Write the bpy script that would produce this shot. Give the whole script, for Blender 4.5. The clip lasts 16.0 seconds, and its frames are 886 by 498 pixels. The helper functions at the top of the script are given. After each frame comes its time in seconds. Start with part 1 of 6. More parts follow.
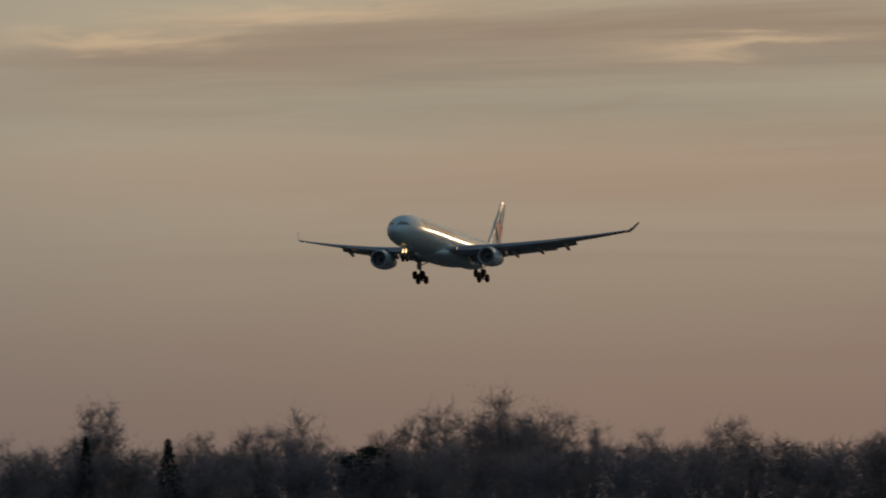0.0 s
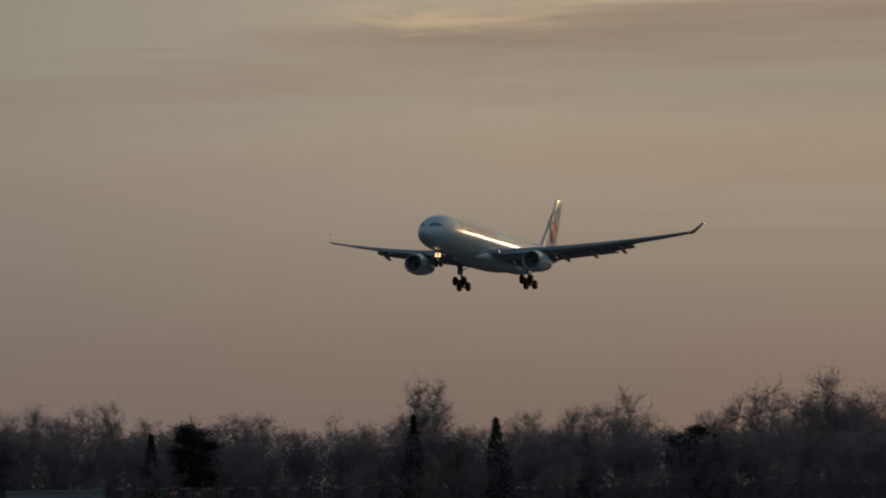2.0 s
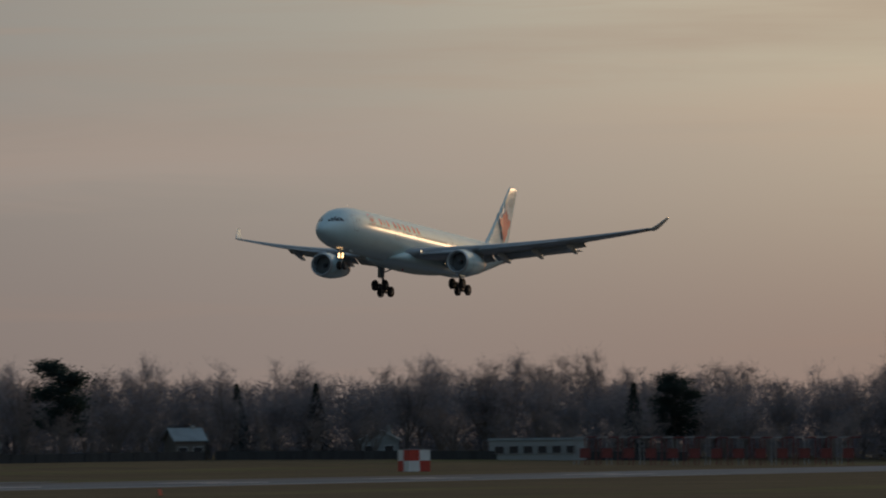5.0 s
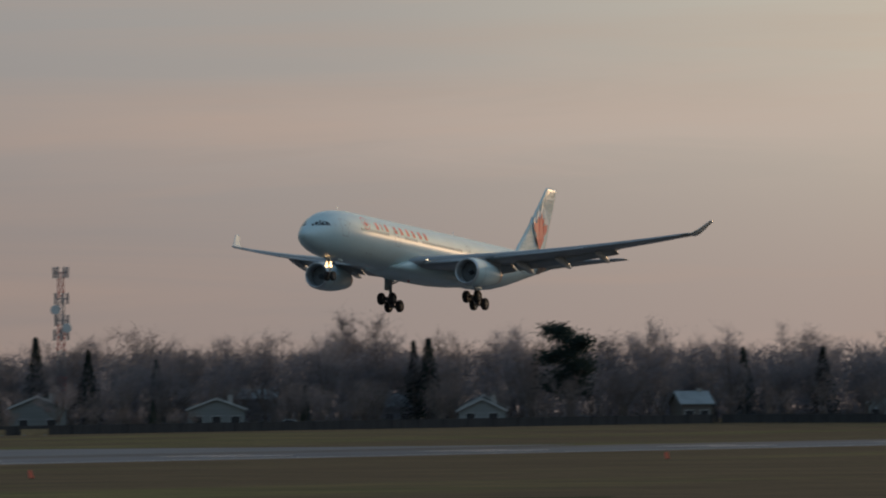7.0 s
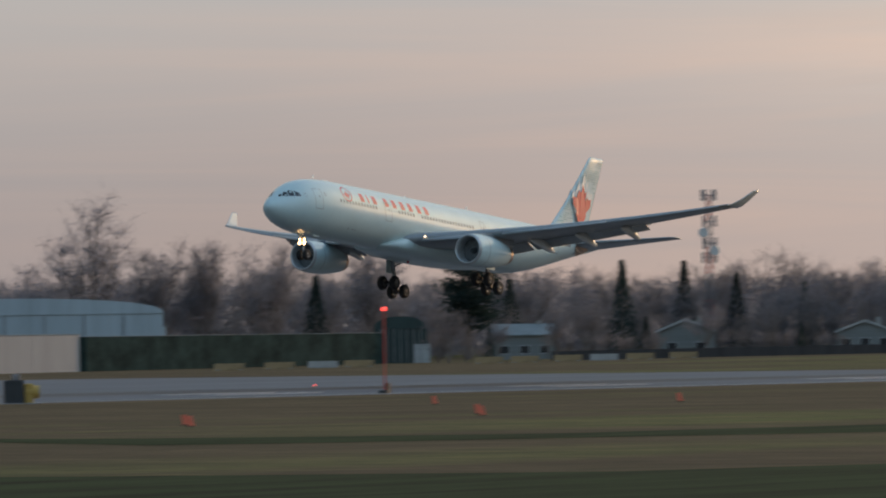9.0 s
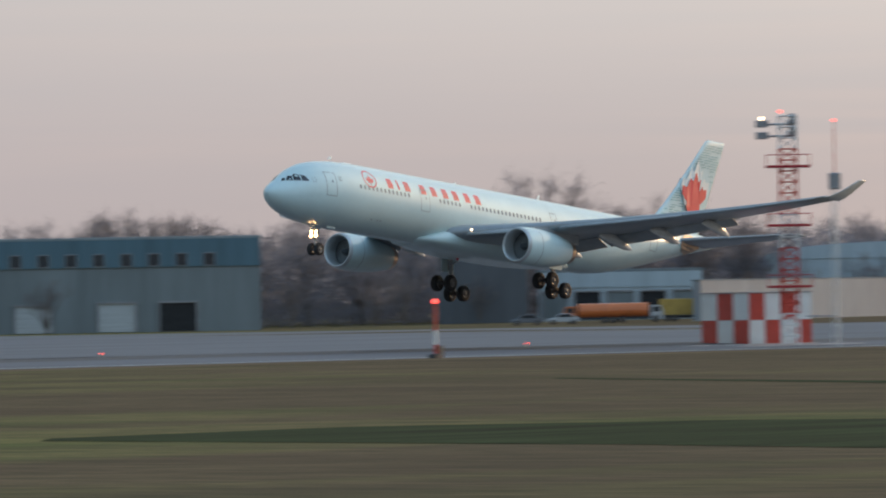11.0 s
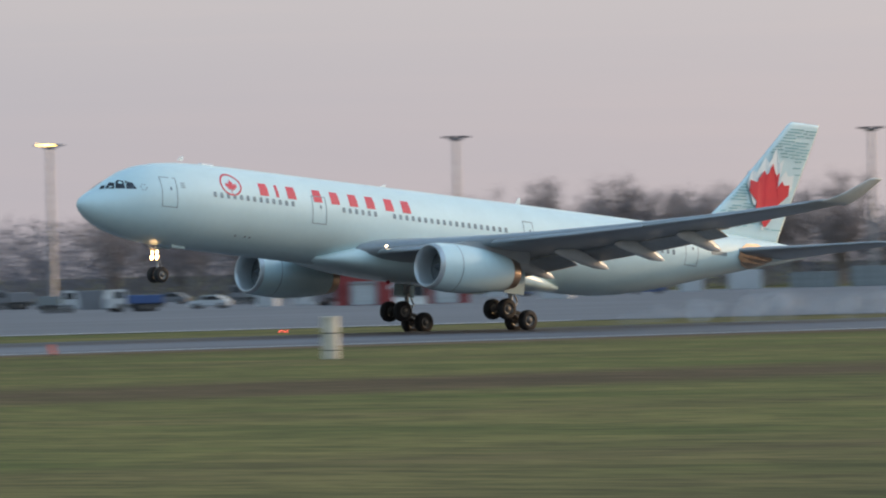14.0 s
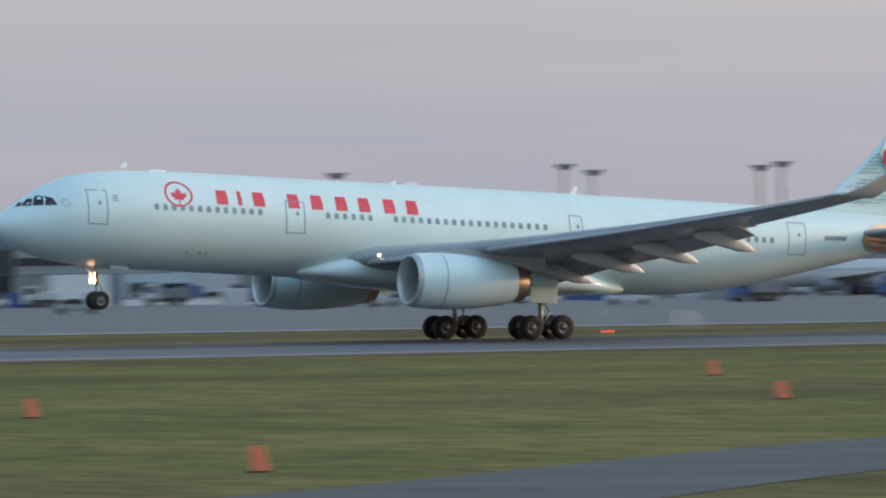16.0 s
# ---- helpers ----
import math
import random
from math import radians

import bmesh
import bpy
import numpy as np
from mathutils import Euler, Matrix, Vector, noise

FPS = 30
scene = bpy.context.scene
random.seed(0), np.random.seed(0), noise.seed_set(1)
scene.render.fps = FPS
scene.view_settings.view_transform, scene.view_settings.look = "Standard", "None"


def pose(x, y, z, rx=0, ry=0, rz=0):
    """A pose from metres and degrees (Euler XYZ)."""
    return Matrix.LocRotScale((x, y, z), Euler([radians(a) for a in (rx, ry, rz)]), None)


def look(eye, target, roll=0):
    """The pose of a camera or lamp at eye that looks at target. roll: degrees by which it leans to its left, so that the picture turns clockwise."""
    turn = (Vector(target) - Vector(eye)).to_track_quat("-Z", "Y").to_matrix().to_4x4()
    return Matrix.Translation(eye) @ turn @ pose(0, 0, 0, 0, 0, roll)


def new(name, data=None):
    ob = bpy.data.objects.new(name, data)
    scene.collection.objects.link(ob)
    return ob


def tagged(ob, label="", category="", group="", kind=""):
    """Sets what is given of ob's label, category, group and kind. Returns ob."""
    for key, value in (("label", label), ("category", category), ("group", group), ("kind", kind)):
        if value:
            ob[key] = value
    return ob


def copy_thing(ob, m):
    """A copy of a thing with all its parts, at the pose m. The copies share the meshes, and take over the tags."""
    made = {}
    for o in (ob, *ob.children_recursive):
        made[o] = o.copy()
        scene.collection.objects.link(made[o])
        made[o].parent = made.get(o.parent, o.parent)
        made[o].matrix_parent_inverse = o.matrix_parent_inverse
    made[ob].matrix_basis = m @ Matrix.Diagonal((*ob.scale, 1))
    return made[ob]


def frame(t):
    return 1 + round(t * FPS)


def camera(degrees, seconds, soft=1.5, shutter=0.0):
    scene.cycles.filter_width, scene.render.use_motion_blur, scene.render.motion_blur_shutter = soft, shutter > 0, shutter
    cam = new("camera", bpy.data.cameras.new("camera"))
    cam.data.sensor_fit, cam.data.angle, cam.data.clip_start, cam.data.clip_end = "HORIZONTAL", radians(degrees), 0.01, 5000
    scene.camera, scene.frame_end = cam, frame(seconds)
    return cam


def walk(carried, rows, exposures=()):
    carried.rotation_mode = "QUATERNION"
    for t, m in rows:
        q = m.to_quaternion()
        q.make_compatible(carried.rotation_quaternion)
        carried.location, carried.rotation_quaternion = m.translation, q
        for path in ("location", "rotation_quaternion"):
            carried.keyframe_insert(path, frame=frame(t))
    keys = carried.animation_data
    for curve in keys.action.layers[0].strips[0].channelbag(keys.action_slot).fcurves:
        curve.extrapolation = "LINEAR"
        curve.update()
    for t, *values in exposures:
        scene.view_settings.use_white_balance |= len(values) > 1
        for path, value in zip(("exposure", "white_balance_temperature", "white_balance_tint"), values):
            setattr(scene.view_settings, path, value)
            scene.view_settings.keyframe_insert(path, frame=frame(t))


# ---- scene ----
CAM_Z = 4.32
TRACK_Y = 423.9      # runway centre line
cam = camera(6.139, 16.0, 2.0, 0.4)
# seconds, pan, tilt, roll in degrees; the camera stays on one spot
PAN = [(0.0, -72.092, 1.744, -1.237), (0.5, -71.437, 1.760, -1.294), (1.0, -70.994, 1.812, -1.233), (1.5, -70.408, 1.730, -1.169),
       (2.0, -69.813, 1.641, -0.997), (2.5, -69.459, 1.600, -0.936), (3.0, -69.012, 1.567, -0.865), (3.5, -68.456, 1.508, -0.809),
       (4.0, -67.832, 1.450, -0.754), (4.5, -67.159, 1.391, -0.698), (5.0, -66.457, 1.333, -0.643), (5.5, -65.731, 1.294, -0.562),
       (6.0, -64.732, 1.218, -0.475), (6.5, -63.725, 1.256, -0.600), (7.0, -62.942, 1.115, -0.627), (7.5, -61.961, 0.975, -0.747),
       (8.0, -60.781, 0.967, -0.806), (8.5, -59.699, 0.803, -0.933), (9.0, -58.444, 0.636, -0.895), (9.5, -57.030, 0.551, -0.963),
       (10.0, -55.441, 0.459, -0.988), (10.5, -53.784, 0.395, -0.985), (11.0, -52.076, 0.332, -0.982), (11.5, -50.294, 0.268, -0.980),
       (12.0, -48.413, 0.204, -0.977), (12.5, -46.389, 0.152, -0.895), (13.0, -43.982, 0.154, -0.837), (13.5, -41.796, 0.141, -1.039),
       (14.0, -39.288, 0.113, -1.347), (14.5, -36.427, 0.183, -1.659), (15.0, -33.467, 0.154, -1.594), (15.5, -30.045, 0.178, -1.315),
       (16.0, -26.518, 0.103, -0.837)]


def aim(pan, tilt, roll):
    a, e = radians(pan), radians(tilt)
    way = Vector((-math.sin(a) * math.cos(e), math.cos(a) * math.cos(e), math.sin(e)))
    return look((0, 0, CAM_Z), Vector((0, 0, CAM_Z)) + way * 100, roll)


walk(cam, [(t, aim(a, e, r)) for t, a, e, r in PAN],
     exposures=[(0, -1.95), (1.5, -1.98), (2, -2.02), (2.5, -1.98), (3, -1.8), (5.5, -1.27), (6, -1.06), (6.5, -1.06), (7, -1.02), (8, -0.75), (9, -0.34), (10, -0.02), (12.5, 0.32), (16, 0.42)])

# ---- sky and sun: dusk, sun low and veiled, behind the camera to the right ----
SUN_AZ = -105.0
SUN_EL = 7.0
world = bpy.data.worlds.new("dusk_sky")
scene.world = world
world.use_nodes = True


def node(tree, kind, **values):
    n = tree.nodes.new(kind)
    for k, v in values.items():
        if k in n.inputs:
            n.inputs[k].default_value = v
    return n


def build_sky():
    tr = world.node_tree
    tr.nodes.clear()
    L = tr.links.new
    out = tr.nodes.new("ShaderNodeOutputWorld")
    bg = tr.nodes.new("ShaderNodeBackground")
    sky = tr.nodes.new("ShaderNodeTexSky")
    sky.sky_type = "NISHITA"
    sky.sun_disc = False
    sky.sun_elevation = radians(SUN_EL)
    sky.sun_rotation = radians(-SUN_AZ)
    sky.air_density, sky.dust_density, sky.ozone_density = 1.2, 2.5, 1.5
    tc = tr.nodes.new("ShaderNodeTexCoord")
    sep = tr.nodes.new("ShaderNodeSeparateXYZ")
    L(tc.outputs["Generated"], sep.inputs[0])
    # thin high cloud veil: warmer and brighter towards the sunset side, duller near the horizon
    hi = tr.nodes.new("ShaderNodeMapRange")
    hi.interpolation_type = "SMOOTHSTEP"
    hi.inputs["From Min"].default_value, hi.inputs["From Max"].default_value = 0.004, 0.055
    L(sep.outputs["Z"], hi.inputs["Value"])
    low = tr.nodes.new("ShaderNodeValToRGB")
    high = tr.nodes.new("ShaderNodeValToRGB")

    def ramp(r, stops):
        e = r.color_ramp.elements
        while len(e) < len(stops):
            e.new(0.5)
        for el, (p, c) in zip(e, stops):
            el.position, el.color = p, (*c, 1)
    ramp(high, [(0.438, (0.414, 0.404, 0.404)), (0.695, (0.502, 0.464, 0.454)), (0.819, (0.64, 0.605, 0.575)), (0.860, (0.66, 0.625, 0.60)), (0.885, (0.77, 0.72, 0.66)), (0.911, (1.06, 0.97, 0.81)), (0.940, (1.62, 1.38, 1.00)), (0.956, (1.66, 1.40, 1.00))])
    ramp(low, [(0.438, (0.299, 0.307, 0.363)), (0.695, (0.413, 0.37, 0.384)), (0.839, (0.45, 0.39, 0.38)), (0.911, (0.76, 0.60, 0.53)), (0.940, (0.84, 0.60, 0.49)), (0.956, (0.94, 0.64, 0.50))])
    L(sep.outputs["X"], high.inputs[0])
    L(sep.outputs["X"], low.inputs[0])
    base = tr.nodes.new("ShaderNodeMixRGB")
    L(hi.outputs[0], base.inputs[0])
    L(low.outputs[0], base.inputs[1])
    L(high.outputs[0], base.inputs[2])
    # long streaks of cloud lit from below
    mp = tr.nodes.new("ShaderNodeMapping")
    mp.inputs["Scale"].default_value = (4.5, 4.5, 85.0)
    mp.inputs["Rotation"].default_value = (0.012, 0.006, 0)
    L(tc.outputs["Generated"], mp.inputs[0])
    n1 = node(tr, "ShaderNodeTexNoise", Scale=1.0, Detail=6.0, Roughness=0.55, Distortion=0.6)
    L(mp.outputs[0], n1.inputs["Vector"])
    streak = tr.nodes.new("ShaderNodeValToRGB")
    ramp(streak, [(0.45, (0, 0, 0)), (0.56, (0.35, 0.35, 0.35)), (0.72, (1, 1, 1))])
    L(n1.outputs["Fac"], streak.inputs[0])
    amount = tr.nodes.new("ShaderNodeMath")
    amount.operation = "MULTIPLY"
    L(streak.outputs[0], amount.inputs[0])
    fade = tr.nodes.new("ShaderNodeMapRange")
    fade.inputs["From Min"].default_value, fade.inputs["From Max"].default_value = 0.80, 0.95
    fade.inputs["To Min"].default_value, fade.inputs["To Max"].default_value = 0.06, 0.8
    L(sep.outputs["X"], fade.inputs["Value"])
    L(fade.outputs[0], amount.inputs[1])
    lit = tr.nodes.new("ShaderNodeMixRGB")
    lit.inputs[2].default_value = (1.0, 0.66, 0.49, 1)
    L(amount.outputs[0], lit.inputs[0])
    L(base.outputs[0], lit.inputs[1])
    # the rosy layer two degrees up, and lit wisps above it
    azim = tr.nodes.new("ShaderNodeMath")
    azim.operation = "ARCTAN2"
    L(sep.outputs["X"], azim.inputs[0])
    L(sep.outputs["Y"], azim.inputs[1])

    def calc(op, a, b):
        n = tr.nodes.new("ShaderNodeMath")
        n.operation = op
        for k, v in ((0, a), (1, b)):
            if isinstance(v, (int, float)):
                n.inputs[k].default_value = v
            else:
                L(v, n.inputs[k])
        return n.outputs[0]

    def hump(value, mid, half):
        return calc("POWER", 2.718, calc("MULTIPLY", calc("POWER", calc("ABSOLUTE", calc("DIVIDE", calc("SUBTRACT", value, mid), half), 0), 2.0), -1.0))
    place = tr.nodes.new("ShaderNodeCombineXYZ")
    L(calc("MULTIPLY", azim.outputs[0], 22.0), place.inputs[0])
    L(calc("MULTIPLY", sep.outputs["Z"], 230.0), place.inputs[1])
    fluff = node(tr, "ShaderNodeTexNoise", Scale=1.0, Detail=6.0, Roughness=0.6, Distortion=0.8)
    L(place.outputs[0], fluff.inputs["Vector"])
    height = calc("ADD", sep.outputs["Z"], calc("MULTIPLY", calc("SUBTRACT", fluff.outputs["Fac"], 0.5), 0.012))

    def layer(below, color, parts, strength):
        total = None
        for z0, dz, a0, da in parts:
            one = calc("MULTIPLY", hump(height, z0, dz), hump(azim.outputs[0], radians(a0), radians(da)))
            total = one if total is None else calc("MAXIMUM", total, one)
        mx = tr.nodes.new("ShaderNodeMixRGB")
        mx.inputs[2].default_value = (*color, 1)
        L(calc("MULTIPLY", total, strength), mx.inputs[0])
        L(below, mx.inputs[1])
        return mx.outputs[0]
    tinted = layer(lit.outputs[0], (1.45, 0.98, 0.70), [(0.0395, 0.0045, 73.5, 5.0)], 0.55)
    tinted = layer(tinted, (1.12, 0.88, 0.74), [(0.0345, 0.005, 65.0, 3.5)], 0.45)
    tinted = layer(tinted, (1.02, 0.95, 0.73), [(0.0485, 0.0045, 73.0, 3.6)], 0.45)
    tinted = layer(tinted, (2.3, 1.65, 1.05), [(0.0565, 0.0014, 69.9, 0.75), (0.0592, 0.0014, 71.2, 1.1), (0.0545, 0.0011, 74.2, 0.7)], 0.75)
    # a few finer wisps higher up, brightly lit
    mp2 = tr.nodes.new("ShaderNodeMapping")
    mp2.inputs["Scale"].default_value = (9.0, 9.0, 150.0)
    mp2.inputs["Rotation"].default_value = (-0.02, 0.015, 0)
    L(tc.outputs["Generated"], mp2.inputs[0])
    n2 = node(tr, "ShaderNodeTexNoise", Scale=1.0, Detail=7.0, Roughness=0.6, Distortion=0.9)
    L(mp2.outputs[0], n2.inputs["Vector"])
    wisp = tr.nodes.new("ShaderNodeValToRGB")
    ramp(wisp, [(0.53, (0, 0, 0)), (0.68, (1, 1, 1))])
    L(n2.outputs["Fac"], wisp.inputs[0])
    wz = tr.nodes.new("ShaderNodeMapRange")
    wz.inputs["From Min"].default_value, wz.inputs["From Max"].default_value = 0.035, 0.055
    L(sep.outputs["Z"], wz.inputs["Value"])
    wa = tr.nodes.new("ShaderNodeMath")
    wa.operation = "MULTIPLY"
    L(wisp.outputs[0], wa.inputs[0])
    L(wz.outputs[0], wa.inputs[1])
    wb = tr.nodes.new("ShaderNodeMath")
    wb.operation = "MULTIPLY"
    L(wa.outputs[0], wb.inputs[0])
    L(fade.outputs[0], wb.inputs[1])
    lit = tr.nodes.new("ShaderNodeMixRGB")
    lit.inputs[2].default_value = (1.15, 0.82, 0.60, 1)
    L(wb.outputs[0], lit.inputs[0])
    L(tinted, lit.inputs[1])
    # the clear sky above the veil
    up = tr.nodes.new("ShaderNodeMapRange")
    up.inputs["From Min"].default_value, up.inputs["From Max"].default_value = 0.10, 0.45
    L(sep.outputs["Z"], up.inputs["Value"])
    nish = tr.nodes.new("ShaderNodeVectorMath")
    nish.operation = "SCALE"
    nish.inputs["Scale"].default_value = 0.3
    L(sky.outputs[0], nish.inputs[0])
    over = tr.nodes.new("ShaderNodeMixRGB")
    L(up.outputs[0], over.inputs[0])
    L(lit.outputs[0], over.inputs[1])
    L(nish.outputs[0], over.inputs[2])
    # the whole western half, behind the camera, is still bright
    west = tr.nodes.new("ShaderNodeMapRange")
    west.interpolation_type = "SMOOTHSTEP"
    west.inputs["From Min"].default_value, west.inputs["From Max"].default_value = 0.15, -0.75
    west.inputs["To Min"].default_value, west.inputs["To Max"].default_value = 0.35, 2.6
    L(sep.outputs["Y"], west.inputs["Value"])
    climb = tr.nodes.new("ShaderNodeMapRange")
    climb.interpolation_type = "SMOOTHSTEP"
    climb.inputs["From Min"].default_value, climb.inputs["From Max"].default_value = 0.22, 0.9
    L(sep.outputs["Z"], climb.inputs["Value"])
    gain = tr.nodes.new("ShaderNodeMath")
    gain.operation = "MULTIPLY_ADD"
    gain.inputs[2].default_value = 1.0
    L(climb.outputs[0], gain.inputs[0])
    L(west.outputs[0], gain.inputs[1])
    glow = tr.nodes.new("ShaderNodeVectorMath")
    glow.operation = "SCALE"
    L(over.outputs[0], glow.inputs[0])
    L(gain.outputs[0], glow.inputs["Scale"])
    L(glow.outputs[0], bg.inputs["Color"])
    bg.inputs["Strength"].default_value = 1.0
    L(bg.outputs[0], out.inputs[0])


build_sky()
sun = new("sun", bpy.data.lights.new("sun", "SUN"))
sun.data.energy = 1.25
sun.data.angle = radians(3)
sun.data.color = (1.0, 0.62, 0.34)
_a, _e = radians(SUN_AZ), radians(SUN_EL)
sun.matrix_world = look(Vector((-math.sin(_a) * math.cos(_e), math.cos(_a) * math.cos(_e), math.sin(_e))) * 100, (0, 0, 0))


# ---- materials ----
def mat(name, color, rough=0.6, metal=0.0, vary=0.12, scale=1.0, bump=0.0, bump_scale=8.0, coat=0.0, second=None, emit=None, alpha=1.0, spec=0.5, stretch=(1, 1, 1), rand=0.0, detail=5.0, emit_color=None):
    """Painted or natural surface: base colour broken up by noise at two scales, with fine relief."""
    m = bpy.data.materials.new(name)
    m.use_nodes = True
    tr = m.node_tree
    L = tr.links.new
    b = tr.nodes["Principled BSDF"]
    b.inputs["Roughness"].default_value = rough
    b.inputs["Metallic"].default_value = metal
    b.inputs["Coat Weight"].default_value = coat
    b.inputs["Specular IOR Level"].default_value = spec
    tc = tr.nodes.new("ShaderNodeTexCoord")
    mp = tr.nodes.new("ShaderNodeMapping")
    mp.inputs["Scale"].default_value = stretch
    L(tc.outputs["Object"], mp.inputs[0])
    n1 = node(tr, "ShaderNodeTexNoise", Scale=scale, Detail=detail, Roughness=0.6)
    n2 = node(tr, "ShaderNodeTexNoise", Scale=scale * 7.3, Detail=3.0, Roughness=0.6)
    L(mp.outputs[0], n1.inputs["Vector"])
    L(mp.outputs[0], n2.inputs["Vector"])
    add = tr.nodes.new("ShaderNodeMath")
    add.operation = "MULTIPLY_ADD"
    add.inputs[1].default_value = 0.35
    L(n2.outputs["Fac"], add.inputs[0])
    L(n1.outputs["Fac"], add.inputs[2])
    mr = tr.nodes.new("ShaderNodeMapRange")
    mr.inputs["From Min"].default_value, mr.inputs["From Max"].default_value = 0.45, 0.9
    L(add.outputs[0], mr.inputs["Value"])
    mix = tr.nodes.new("ShaderNodeMixRGB")
    c2 = second or tuple(max(0.0, c * (1 - 2 * vary)) for c in color)
    c1 = color if second else tuple(min(1.0, c * (1 + vary)) for c in color)
    mix.inputs[1].default_value = (*c1, 1)
    mix.inputs[2].default_value = (*c2, 1)
    L(mr.outputs[0], mix.inputs[0])
    last = mix.outputs[0]
    if rand:
        oi = tr.nodes.new("ShaderNodeObjectInfo")
        rr = tr.nodes.new("ShaderNodeMapRange")
        rr.inputs["To Min"].default_value, rr.inputs["To Max"].default_value = 1 - rand, 1 + rand
        L(oi.outputs["Random"], rr.inputs["Value"])
        hv = tr.nodes.new("ShaderNodeHueSaturation")
        L(rr.outputs[0], hv.inputs["Value"])
        L(last, hv.inputs["Color"])
        last = hv.outputs[0]
    L(last, b.inputs["Base Color"])
    if bump:
        bn = node(tr, "ShaderNodeTexNoise", Scale=bump_scale, Detail=4.0)
        L(tc.outputs["Object"], bn.inputs["Vector"])
        bp = tr.nodes.new("ShaderNodeBump")
        bp.inputs["Strength"].default_value = bump
        bp.inputs["Distance"].default_value = 0.05
        L(bn.outputs["Fac"], bp.inputs["Height"])
        L(bp.outputs[0], b.inputs["Normal"])
    if emit:
        b.inputs["Emission Color"].default_value = (*(emit_color or color), 1)
        b.inputs["Emission Strength"].default_value = emit
    if alpha < 1:
        b.inputs["Alpha"].default_value = alpha
    return m


ICE = mat("ice_blue_paint", (0.605, 0.76, 0.772), 0.24, 0.0, 0.03, 0.35, coat=0.2)
GREYPAINT = mat("wing_grey_paint", (0.33, 0.36, 0.385), 0.3, 0.1, 0.08, 0.5, coat=0.1)
FAIRING = mat("fairing_grey_paint", (0.58, 0.59, 0.58), 0.25, 0.0, 0.06, 0.8, coat=0.3)
FLAPGREY = mat("flap_grey_paint", (0.36, 0.39, 0.41), 0.4, 0.0, 0.1, 0.8)
BAREMETAL = mat("bare_metal", (0.62, 0.60, 0.57), 0.25, 0.95, 0.08, 1.5)
DARKMETAL = mat("dark_metal", (0.12, 0.115, 0.11), 0.35, 0.8, 0.2, 2.0)
TYRE = mat("tyre_rubber", (0.018, 0.018, 0.02), 0.75, 0.0, 0.25, 4.0, bump=0.2)
HUB = mat("wheel_hub", (0.17, 0.165, 0.16), 0.4, 0.6, 0.15, 5.0)
GEARPAINT = mat("gear_paint", (0.42, 0.43, 0.43), 0.4, 0.2, 0.15, 3.0)
GLASSDARK = mat("dark_glass", (0.012, 0.014, 0.018), 0.06, 0.0, 0.1, 1.0, spec=0.8)
WINDOWGREY = mat("cabin_window", (0.25, 0.32, 0.35), 0.12, 0.0, 0.2, 3.0)
SEAM = mat("door_seam", (0.22, 0.28, 0.30), 0.5, 0.0, 0.1, 2.0)
RED = mat("red_paint", (0.66, 0.035, 0.055), 0.28, 0.0, 0.06, 0.6, coat=0.2)
DARKRED = mat("dark_red_paint", (0.42, 0.012, 0.025), 0.3, 0.0, 0.08, 0.6, coat=0.2)
FROST = mat("frost_white_paint", (0.80, 0.84, 0.82), 0.25, 0.0, 0.04, 0.6, coat=0.2)
TEALMARK = mat("pale_teal_paint", (0.22, 0.46, 0.48), 0.3, 0.0, 0.15, 0.7)
FANDARK = mat("fan_dark", (0.11, 0.125, 0.135), 0.5, 0.3, 0.2, 2.0)
LAMP = mat("landing_light_glass", (1.0, 0.78, 0.5), 0.2, emit=10.0, emit_color=(1.0, 0.60, 0.27))
LAMPSOFT = mat("wing_light_glass", (1.0, 0.85, 0.65), 0.2, emit=5.0, emit_color=(1.0, 0.74, 0.45))
REDLAMP = mat("red_lamp_glass", (1.0, 0.08, 0.06), 0.3, emit=3.0)
BRONZE = mat("bronzed_metal", (0.50, 0.38, 0.28), 0.3, 0.9, 0.15, 1.2)
LIP = mat("intake_lip_metal", (0.52, 0.55, 0.56), 0.38, 0.5, 0.06, 1.0)


def part(name, bm, material, parent, label="", smooth=False):
    """One mesh object under a thing or under a part."""
    me = bpy.data.meshes.new(name)
    bm.to_mesh(me)
    bm.free()
    me.materials.append(material)
    if smooth:
        for p in me.polygons:
            p.use_smooth = True
    ob = new(name, me)
    ob.parent = parent
    if label:
        tagged(ob, label)
    return ob


def thing(name, label, category, at=None, group="", kind=""):
    e = new(name)
    e.empty_display_size = 0.5
    if at is not None:
        e.matrix_basis = at
    return tagged(e, label, category, group, kind)


def bbox(bm, x0, x1, y0, y1, z0, z1, bevel=0.0):
    """Add a box, with rounded edges where bevel is given."""
    m = Matrix.LocRotScale(((x0 + x1) / 2, (y0 + y1) / 2, (z0 + z1) / 2), None, (x1 - x0, y1 - y0, z1 - z0))
    g = bmesh.ops.create_cube(bm, size=1, matrix=m)
    if bevel:
        edges = list({e for v in g["verts"] for e in v.link_edges})
        bmesh.ops.bevel(bm, geom=edges, offset=bevel, segments=1, affect="EDGES")
    return bm


